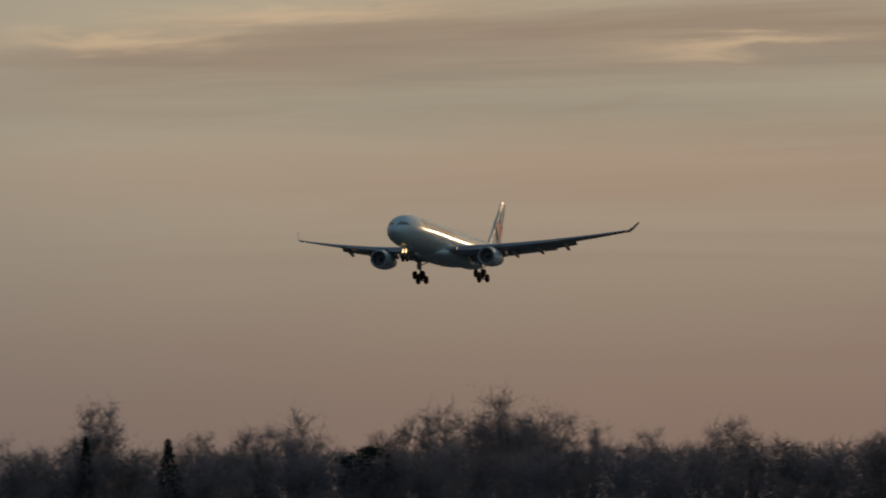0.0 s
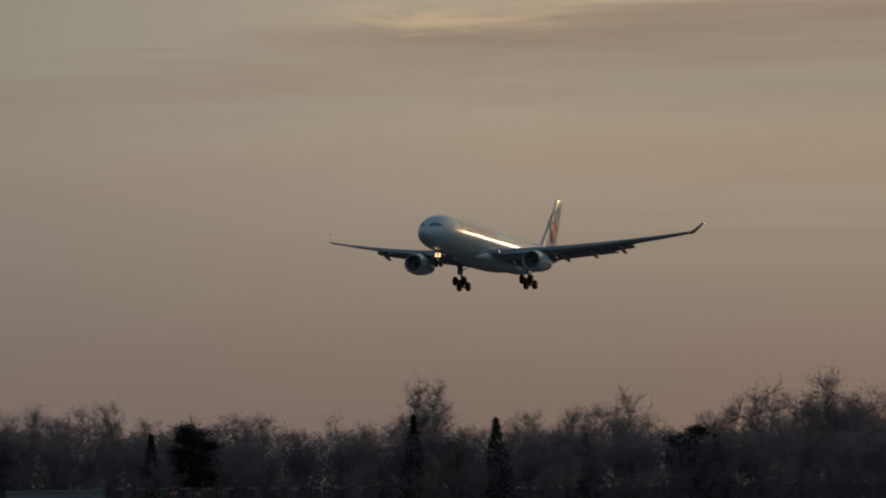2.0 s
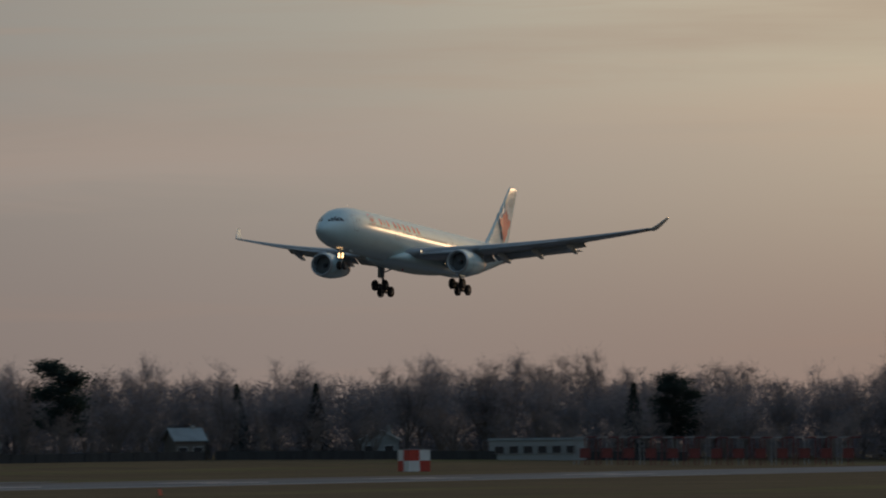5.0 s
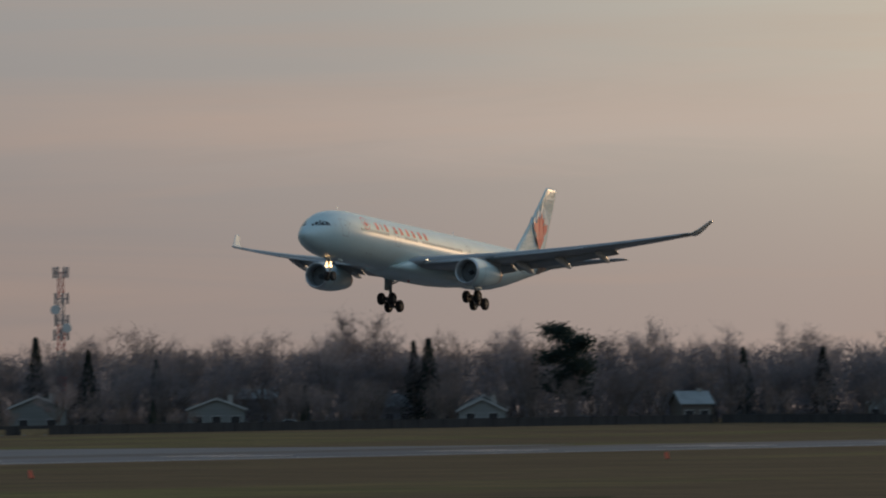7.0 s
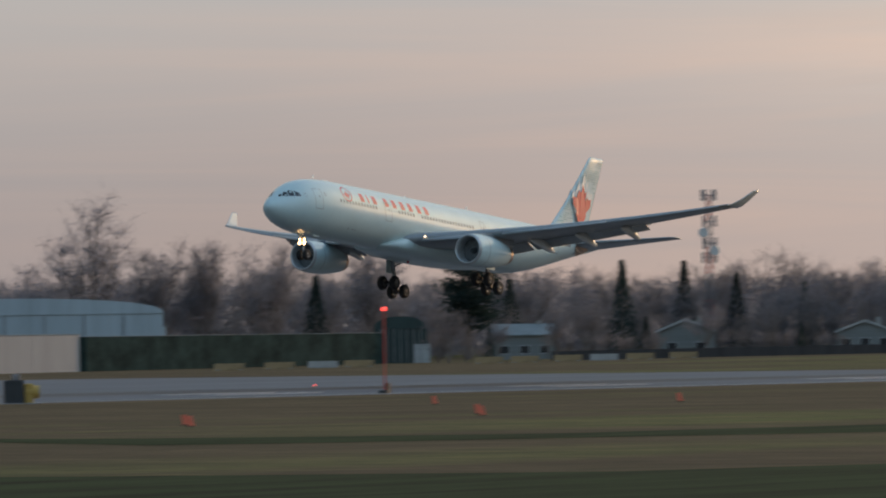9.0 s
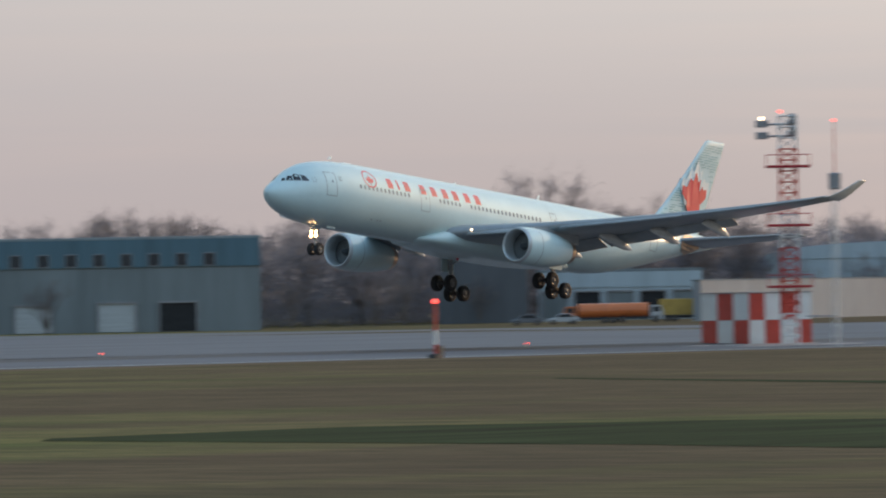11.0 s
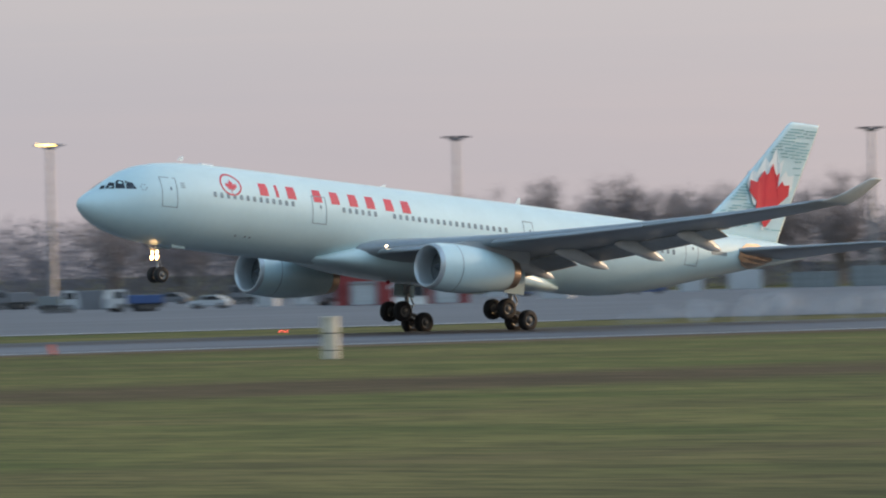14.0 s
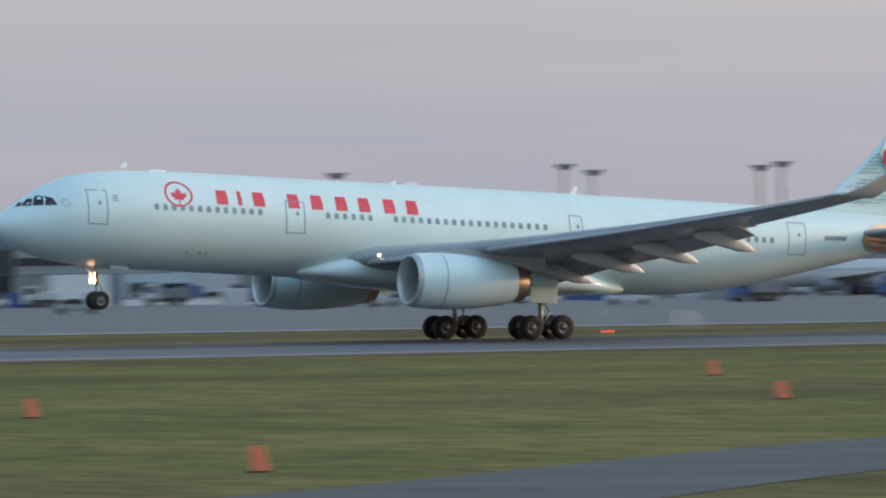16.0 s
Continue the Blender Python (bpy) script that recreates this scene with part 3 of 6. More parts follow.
    for side in (-1, 1):
        fin_decal("pale_leaf", leaf_outline(58.95, 5.3, 2.6, 3.7, 0.16), FROST, side, 0.06, "pale leaf shadow painted on the fin")
        fin_decal("red_leaf", leaf_outline(58.95, 5.05, 2.3, 2.85, 0.1), RED, side, 0.10, "red leaf painted on the fin")
        rng = random.Random(5)
        for i in range(33):
            z = 3.3 + i * 0.222
            k = (z - 2.9) / 7.85
            le, te = 53.0 + 7.6 * k, 60.4 + 3.1 * k
            x = le + 0.5
            while x < te - 0.6:
                ln = rng.uniform(0.35, 1.5)
                dist = math.hypot((x - 59.1) / 2.3, (z - 5.9) / 2.6)
                if dist > 1.0 and rng.random() < 0.8:
                    fin_decal("fleck", [(x, z), (x + ln, z + 0.05), (x + ln, z + 0.12), (x, z + 0.07)], TEALMARK, side, 0.03)
                x += ln + rng.uniform(0.06, 0.2)
    # cabin doors, windows and painted marks on both sides
    for side in (-1, 1):
        for x0, x1, z0, z1 in ((4.95, 6.1, -0.45, 1.5), (17.05, 18.25, -0.4, 1.42), (35.2, 36.05, -0.2, 1.48), (49.75, 51.0, -0.05, 1.85)):
            frame_decal("door_seam", x0, x1, z0, z1, 0.05, SEAM, fus, side)
            decal("door_window", ring_outline((x0 + x1) / 2 + 0.12, z0 + (z1 - z0) * 0.62, 0.09, 0.13, 8), WINDOWGREY, fus, side)
        x = 9.0
        while x < 49.0:
            gap = 15.95 < x < 19.7 or 22.85 < x < 23.55 or 33.8 < x < 37.0
            if not gap:
                decal("cabin_window", [(x - 0.11, 0.54), (x + 0.11, 0.54), (x + 0.13, 0.65), (x + 0.13, 0.78), (x + 0.1, 0.88), (x - 0.1, 0.88), (x - 0.13, 0.78), (x - 0.13, 0.65)], WINDOWGREY, fus, side)
            x += 0.535
        # title: plain red bars of the letters' size
        for a, b in ((12.5, 13.75), (14.1, 14.35), (14.85, 16.0), (17.0, 18.2), (18.45, 19.7), (20.05, 21.2), (21.45, 22.7), (23.1, 24.25), (24.5, 25.75)):
            c = (a + b) / 2
            hw = min(0.36, (b - a) / 2)
            decal("title_bar", [(c - hw, 1.02), (c + hw, 1.02), (c + hw, 1.42), (c + hw * 0.9, 1.82), (c - hw * 0.9, 1.82), (c - hw, 1.42)], RED, fus, side)
        # roundel
        ring = bmesh.new()
        o = [ring.verts.new(skin(x, z, side)) for x, z in ring_outline(10.45, 1.48, 0.86, 0.72, 28)]
        i_ = [ring.verts.new(skin(x, z, side)) for x, z in ring_outline(10.45, 1.48, 0.74, 0.61, 28)]
        for a in range(28):
            ring.faces.new((o[a], o[(a + 1) % 28], i_[(a + 1) % 28], i_[a]))
        part("roundel", ring, RED, fus)
        decal("roundel_leaf", leaf_outline(10.45, 1.22, 0.6, 0.62), RED, fus, side)
        # registration as a plain bar, and small marks
        decal("registration_bar", [(52.3, 0.92), (53.9, 0.95), (53.9, 1.2), (52.3, 1.17)], SEAM, fus, side)
        for i in range(6):
            a = 2 * math.pi * i / 6
            decal("mark", ring_outline(3.75 + 0.19 * math.cos(a), 0.68 + 0.19 * math.sin(a), 0.05, 0.05, 6), SEAM, fus, side)
        for i in range(3):
            decal("mark", [(6.4, 0.9 + 0.14 * i), (6.75, 0.9 + 0.14 * i), (6.75, 0.95 + 0.14 * i), (6.4, 0.95 + 0.14 * i)], SEAM, fus, side)
        for x in (11.2, 12.0, 12.4):
            decal("vent", ring_outline(x, -1.75, 0.09, 0.07, 8), SEAM, fus, side)
        # flight deck windows
        for pts in (((1.52, 0.40), (1.98, 0.43), (2.18, 0.82), (2.02, 0.85), (1.76, 0.63)), ((2.04, 0.44), (2.58, 0.48), (2.68, 0.99), (2.45, 1.04), (2.24, 0.86)), ((2.66, 0.48), (3.28, 0.53), (3.12, 0.90), (2.76, 1.01))):
            decal("cockpit_window", list(pts), GLASSDARK, fus, side, 0.02, "dark flight deck window")
        decal("cockpit_window", [(1.24, 0.33), (1.46, 0.38), (1.69, 0.61), (1.56, 0.60)], GLASSDARK, fus, side, 0.02, "dark flight deck window")
    # aerials and beacon
    for x, hgt in ((7.8, 0.25), (24.8, 0.15), (36.5, 0.45)):
        bm = bmesh.new()
        loft(bm, [[Vector((x, -0.03, 2.75)), Vector((x + 0.45, -0.03, 2.75)), Vector((x + 0.45, 0.03, 2.75)), Vector((x, 0.03, 2.75))],
                  [Vector((x + 0.3, -0.015, 2.8 + hgt)), Vector((x + 0.5, -0.015, 2.8 + hgt)), Vector((x + 0.5, 0.015, 2.8 + hgt)), Vector((x + 0.3, 0.015, 2.8 + hgt))]])
        part("aerial", bm, FROST, fus)
    bm = bmesh.new()
    bbox(bm, 9.6, 10.7, -0.3, 0.3, 2.4, 2.74, 0.1)
    part("satcom_hump", bm, FROST, fus)
    bm = bmesh.new()
    bmesh.ops.create_uvsphere(bm, u_segments=8, v_segments=6, radius=0.14, matrix=Matrix.Translation((26, 0, -3.42)))
    part("beacon", bm, DARKRED, fus, "red anti-collision beacon")
    return plane


airliner = build_airliner()


# ---- the ground ----
def ground_z(x, y):
    """Flat field, rising gently towards the houses and the wood beyond the runway."""
    if y < 470:
        return -0.42 
    k = min(1.0, (y - 470) / 150)
    f = max(0.0, min(1.0, (x - 900) / 400))
    return -0.42 + k * k * (3 - 2 * k) * (0.55 + 1.4 * f)


def grass_material():
    """Mown autumn grass: broad streaks of green and straw along the runway, patches, and fine tufts."""
    m = bpy.data.materials.new("autumn_grass")
    m.use_nodes = True
    tr = m.node_tree
    L = tr.links.new
    b = tr.nodes["Principled BSDF"]
    b.inputs["Roughness"].default_value = 0.95
    b.inputs["Specular IOR Level"].default_value = 0.1
    tc = tr.nodes.new("ShaderNodeTexCoord")

    def streak(sx, sy, detail, rough):
        mp = tr.nodes.new("ShaderNodeMapping")
        mp.inputs["Scale"].default_value = (sx, sy, 1)
        L(tc.outputs["Object"], mp.inputs[0])
        n = node(tr, "ShaderNodeTexNoise", Scale=1.0, Detail=detail, Roughness=rough)
        L(mp.outputs[0], n.inputs["Vector"])
        return n.outputs["Fac"]

    def mixed(fac, lo, hi, c1, c2):
        mr = tr.nodes.new("ShaderNodeMapRange")
        mr.inputs["From Min"].default_value, mr.inputs["From Max"].default_value = lo, hi
        L(fac, mr.inputs["Value"])
        mx = tr.nodes.new("ShaderNodeMixRGB")
        L(mr.outputs[0], mx.inputs[0])
        for k, c in ((1, c1), (2, c2)):
            if isinstance(c, tuple):
                mx.inputs[k].default_value = (*c, 1)
            else:
                L(c, mx.inputs[k])
        return mx.outputs[0]
    wide0 = streak(0.0042, 0.021, 6, 0.55)
    sx = tr.nodes.new("ShaderNodeSeparateXYZ")
    L(tc.outputs["Object"], sx.inputs[0])
    east = tr.nodes.new("ShaderNodeMapRange")
    east.inputs["From Min"].default_value, east.inputs["From Max"].default_value = -60, 60
    east.inputs["To Min"].default_value, east.inputs["To Max"].default_value = -0.04, 0.15
    far_side = tr.nodes.new("ShaderNodeMath")
    far_side.operation = "MULTIPLY_ADD"
    far_side.inputs[1].default_value = -1.15
    L(sx.outputs["Y"], far_side.inputs[0])
    L(sx.outputs["X"], far_side.inputs[2])
    L(far_side.outputs[0], east.inputs["Value"])
    both = tr.nodes.new("ShaderNodeMath")
    L(wide0, both.inputs[0])
    L(east.outputs[0], both.inputs[1])
    wide = both.outputs[0]
    patch = streak(0.10, 0.045, 7, 0.6)
    tuft = streak(0.9, 0.3, 5, 0.65)
    green = mixed(patch, 0.36, 0.64, (0.098, 0.116, 0.031), (0.195, 0.168, 0.057))
    straw = mixed(patch, 0.35, 0.65, (0.084, 0.057, 0.033), (0.138, 0.096, 0.052))
    field = mixed(wide, 0.44, 0.62, green, straw)
    dark = mixed(tuft, 0.36, 0.60, (0.030, 0.034, 0.015), field)
    soft = tr.nodes.new("ShaderNodeMixRGB")
    soft.inputs[0].default_value = 0.4
    L(dark, soft.inputs[1])
    L(field, soft.inputs[2])
    L(soft.outputs[0], b.inputs["Base Color"])
    bp = tr.nodes.new("ShaderNodeBump")
    bp.inputs["Strength"].default_value = 0.7
    bp.inputs["Distance"].default_value = 0.12
    L(tuft, bp.inputs["Height"])
    L(bp.outputs[0], b.inputs["Normal"])
    return m


GRASS = grass_material()
ASPHALT = mat("runway_asphalt", (0.15, 0.158, 0.178), 0.65, 0, 0.14, 0.05, stretch=(0.3, 2, 1), bump=0.2, bump_scale=3, spec=0.06)


def build_ground():
    bm = bmesh.new()
    xs = [-5200, -2500, -900] + list(range(-300, 2401, 60)) + [2700, 3200, 4000, 5200]
    ys = [-5200, -1500, -300, -60, 0, 40, 80, 110, 120, 126, 130, 134, 138, 142, 146, 150, 156, 165, 180, 200, 212, 218, 222, 226, 230, 234, 238, 242, 246, 252, 262, 280, 320, 360, 380, 393, 400, 448, 455, 470, 500, 540, 580, 620, 660, 700, 760, 900, 1200, 2000, 3400, 5200]
    grid = [[bm.verts.new((x, y, ground_z(x, y) - (0.1 if 393 < y < 455 else 0))) for y in ys] for x in xs]
    for i in range(len(xs) - 1):
        for j in range(len(ys) - 1):
            bm.faces.new((grid[i][j], grid[i + 1][j], grid[i + 1][j + 1], grid[i][j + 1]))
    me = bpy.data.meshes.new("ground")
    bm.to_mesh(me)
    bm.free()
    me.materials.append(GRASS)
    return tagged(new("ground", me), "flat mown autumn grass, green and straw-brown", "ground", kind="structure")


build_ground()


def strip(name, label, category, pts_a, pts_b, material, cross=None):
    bm = bmesh.new()
    loft(bm, [[Vector(p) for p in pts_a], [Vector(p) for p in pts_b]], close=False, cap=False)
    me = bpy.data.meshes.new(name)
    bm.to_mesh(me)
    bm.free()
    me.materials.append(material)
    return tagged(new(name, me), label, category, kind="structure")


prof = [(-33.9, -0.44), (-30, -0.40), (-15, -0.2), (0, 0.0), (15, -0.2), (30, -0.40), (34, -0.44)]
strip("runway", "long grey asphalt runway with a slight crown", "runway", [(-1500, TRACK_Y + y, z) for y, z in prof], [(2600, TRACK_Y + y, z) for y, z in prof], ASPHALT)


# ---- trees ----
def twig_material(name, color, rand=0.25):
    """Fine twigs and needles: light falls on them and filters between them."""
    m = mat(name, color, 0.95, 0, 0.2, 0.15, rand=rand, spec=0.05)
    tr = m.node_tree
    L = tr.links.new
    b = tr.nodes["Principled BSDF"]
    through_light = tr.nodes.new("ShaderNodeBsdfTranslucent")
    L(b.inputs["Base Color"].links[0].from_socket, through_light.inputs["Color"])
    both = tr.nodes.new("ShaderNodeMixShader")
    both.inputs[0].default_value = 0.5
    L(b.outputs[0], both.inputs[1])
    L(through_light.outputs[0], both.inputs[2])
    L(both.outputs[0], tr.nodes["Material Output"].inputs["Surface"])
    return m


BARK = mat("grey_bark", (0.17, 0.145, 0.135), 0.95, 0, 0.25, 0.6, rand=0.25)
# TWIG and THICKET are lifted and blued: distance haze put into the colour
TWIG = twig_material("bare_twigs", (0.285, 0.268, 0.288))
TWIGWARM = twig_material("brown_twigs", (0.25, 0.22, 0.22))
NEEDLE = twig_material("dark_needles", (0.035, 0.054, 0.050))
THICKET = twig_material("thicket_twigs", (0.24, 0.233, 0.262), 0.0)
YELLOWLEAF = twig_material("fading_leaves", (0.19, 0.165, 0.07), 0.2)


class Shape:
    """Collects thin tapered pieces as triangles."""

    def __init__(self):
        self.v, self.f = [], []

    def limb(self, a, b, ra, rb, n=4):
        d = (b - a).normalized()
        u = d.orthogonal().normalized()
        w = d.cross(u)
        k = len(self.v)
        for p, r in ((a, ra), (b, rb)):
            for i in range(n):
                q = 2 * math.pi * i / n
                self.v.append(p + (u * math.cos(q) + w * math.sin(q)) * r)
        for i in range(n):
            j = (i + 1) % n
            self.f.append((k + i, k + j, k + n + j, k + n + i))

    def sliver(self, a, b, r, rng):
        d = b - a
        s = d.cross(Vector((rng.gauss(0, 1), rng.gauss(0, 1), rng.gauss(0, 1)))).normalized() * r
        k = len(self.v)
        self.v += [a - s, a + s, b]
        self.f.append((k, k + 1, k + 2))

    def mesh(self, name, material):
        me = bpy.data.meshes.new(name)
        me.from_pydata([tuple(p) for p in self.v], [], self.f)
        me.materials.append(material)
        return me


def bare_tree_meshes(seed, spread=0.42, trunk=0.22, lean=0.75, limbs=9, dense=1.0):
    """A leafless tree of unit height: trunk and limbs, and the crown of fine twigs."""
    rng = random.Random(seed)
    wood, crown = Shape(), Shape()
    base, fork = Vector((0, 0, 0)), Vector((rng.uniform(-.02, .02), rng.uniform(-.02, .02), trunk))
    wood.limb(base, fork, 0.024, 0.018, 6)

    def rnd(s):
        return Vector((rng.gauss(0, s), rng.gauss(0, s), rng.gauss(0, s)))
    for i in range(limbs):
        az = 2 * math.pi * (i + rng.uniform(-.3, .3)) / limbs
        out = rng.uniform(0.15, 1.0)
        top = rng.uniform(0.72, 1.0) - 0.22 * out * out
        tip = Vector((math.cos(az) * spread * out, math.sin(az) * spread * out, top))
        p, r = fork.copy() if i % 3 else Vector((0, 0, trunk * rng.uniform(0.7, 1.3))), 0.011
        steps = 5
        for s in range(1, steps + 1):
            k = s / steps
            bow = Vector((tip.x * k ** 0.8, tip.y * k ** 0.8, fork.z + (tip.z - fork.z) * k ** lean)) + rnd(0.012)
            wood.limb(p, bow, r, r * 0.72, 4)
            r *= 0.72
            for _ in range(3):
                if s < 2:
                    continue
                side = rnd(1.0)
                side.z = abs(side.z) * 0.9 + 0.25
                side = side.normalized() * rng.uniform(0.08, 0.2)
                e = bow + side
                wood.limb(bow, e, r * 0.5, 0.0016, 3)
                for q in range(int(13 * dense)):
                    a = bow + side * rng.uniform(0.25, 1.0)
                    t = rnd(0.055)
                    t.z = t.z * 0.8 + 0.028
                    b = a + t
                    crown.sliver(a, b, 0.0018, rng)
                    for _ in range(2):
                        c = a + t * rng.uniform(0.3, 1.0)
                        t2 = rnd(0.036)
                        t2.z += 0.018
                        crown.sliver(c, c + t2, 0.0014, rng)
            p = bow
    return wood, crown


def spruce_meshes(seed, width=0.25):
    rng = random.Random(seed)
    wood, crown = Shape(), Shape()
    wood.limb(Vector((0, 0, 0)), Vector((0, 0, 0.97)), 0.018, 0.002, 6)
    for i in range(46):
        z = 0.08 + 0.9 * i / 46
        r = width * max(0.0, 1 - z) ** 1.1 * rng.uniform(0.7, 1.12) + 0.004
        for k in range(7):
            a = 2 * math.pi * (k + rng.random()) / 7
            d = Vector((math.cos(a), math.sin(a), 0))
            tip = Vector((0, 0, z - 0.06 * r / width)) + d * r
            for _ in range(5):
                u = rng.uniform(0.25, 1)
                p = Vector((0, 0, z)).lerp(tip, u)
                q = p + Vector((rng.gauss(0, .014), rng.gauss(0, .014), -0.02 - rng.random() * 0.02)) + d * 0.016
                crown.sliver(p, q, 0.0065, rng)
    return wood, crown


def pine_meshes(seed):
    """A broad old pine: layered, uneven clumps of needles on a bare trunk."""
    rng = random.Random(seed)
    wood, crown = Shape(), Shape()
    wood.limb(Vector((0, 0, 0)), Vector((0.02, 0, 0.95)), 0.022, 0.004, 6)
    for i in range(24):
        z = 0.3 + 0.68 * i / 24
        a = rng.uniform(0, 2 * math.pi)
        r = (0.30 - 0.16 * abs(z - 0.62) / 0.4) * rng.uniform(0.55, 1.05)
        c = Vector((math.cos(a) * r * 0.7, math.sin(a) * r * 0.7, z + 0.02))
        wood.limb(Vector((0.01, 0, z - 0.05)), c, 0.006, 0.002, 3)
        for _ in range(300):
            p = c + Vector((rng.gauss(0, 0.065), rng.gauss(0, 0.065), rng.gauss(0, 0.034)))
            crown.sliver(p, p + Vector((rng.gauss(0, .022), rng.gauss(0, .022), 0.016)), 0.0085, rng)
    return wood, crown


KINDS = {}


def tree_kind(key, shapes, wood_mat, crown_mat, name, label, category="tree"):
    wood, crown = shapes
    e = thing(name, label, category)
    t = new("trunk", wood.mesh("trunk", wood_mat))
    t.parent = e
    c = new("crown", crown.mesh("crown", crown_mat))
    c.parent = e
    KINDS[key] = [e, False]


def plant(key, x, y, top, turn, wide=1.0, group=""):
    z = ground_z(x, y) - 0.1
    h = top - z
    m = Matrix.LocRotScale((x, y, z), Euler((0, 0, turn)), None)
    e, used = KINDS[key]
    if used:
        o = copy_thing(e, m)
    else:
        o = e
        KINDS[key][1] = True
        o.matrix_basis = m
    o.scale = (h * wide, h * wide, h)
    if group:
        o["group"] = group
    return o


for i in range(4):
    tree_kind("round%d" % i, bare_tree_meshes(11 + i, 0.44, 0.2, 0.75, 10, 1.08), BARK, TWIG, "bare_tree", "tall leafless broad-crowned tree at the airfield's edge")
for i in range(2):
    tree_kind("tall%d" % i, bare_tree_meshes(31 + i, 0.26, 0.28, 0.9, 9, 1.08), BARK, TWIG, "bare_tree", "slender leafless grey tree with upright branches")
for i in range(3):
    tree_kind("bush%d" % i, bare_tree_meshes(51 + i, 0.55, 0.08, 0.6, 12, 0.55), BARK, TWIGWARM, "shrub", "dense brownish leafless shrub below the trees", "shrub")
tree_kind("yellow", bare_tree_meshes(71, 0.46, 0.2, 0.7, 12, 1.8), BARK, YELLOWLEAF, "tree_with_fading_leaves", "broad tree with thinning yellow-green leaves")
tree_kind("spruce0", spruce_meshes(81), BARK, NEEDLE, "spruce", "dark narrow pointed spruce among bare trees")
tree_kind("spruce1", spruce_meshes(82, 0.30), BARK, NEEDLE, "spruce", "dark broad pointed spruce among bare trees")
tree_kind("pine0", pine_meshes(91), BARK, NEEDLE, "pine", "dark old pine with layered uneven crown")

SKYLINE = [(1440, 536, 21.6), (1442, 533, 21.6), (1450, 515, 17.7), (1455, 505, 19.9), (1458, 499, 19.8), (1466, 483, 18.7), (1469, 477, 19.3), (1472, 469, 23.0), (1474, 465, 22.2), (1479, 464, 18.2),
           (1486, 463, 20.1), (1489, 462, 21.5), (1491, 465, 20.9), (1494, 468, 17.5)]
SKYLINE_B = [(1414, 587, 18.8), (1418, 581, 17.4), (1421, 574, 16.6), (1427, 563, 19.3), (1397, 620, 17.9), (1401, 613, 18.5), (1408, 600, 18.6), (1411, 594, 18.2), (1355, 695, 15.8), (1363, 682, 17.8),
             (1375, 660, 19.4), (1384, 645, 15.9), (1391, 632, 16.0), (1315, 760, 15.9), (1323, 749, 16.5), (1330, 737, 17.4), (1336, 727, 18.0), (1344, 715, 16.4), (1348, 708, 20.5), (1350, 704, 20.1)]
SKYLINE_C = [(1158, 760, 19.3), (1179, 760, 20.3), (1197, 760, 16.4), (1212, 760, 20.0), (1266, 760, 18.3), (1126, 760, 26.1), (1145, 760, 20.4), (1162, 760, 19.5), (1183, 760, 19.8), (994, 760, 20.8),
             (1007, 760, 20.2), (1022, 760, 18.2), (1039, 760, 18.9), (1052, 760, 15.8), (1213, 760, 19.2)]
SKYLINE_D = [(886, 900, 23.3), (892, 900, 23.5), (900, 900, 19.4), (915, 900, 19.3), (948, 900, 22.8), (959, 900, 22.8), (972, 900, 24.6), (1002, 900, 24.1), (1010, 900, 23.6), (1016, 900, 22.7),
             (1062, 900, 18.8), (783, 900, 15.0), (791, 900, 14.2), (802, 900, 16.2), (812, 900, 15.3), (902, 900, 17.9), (913, 900, 17.9), (924, 900, 17.4), (768, 900, 15.0), (776, 900, 15.8), (762, 900, 13.5)]


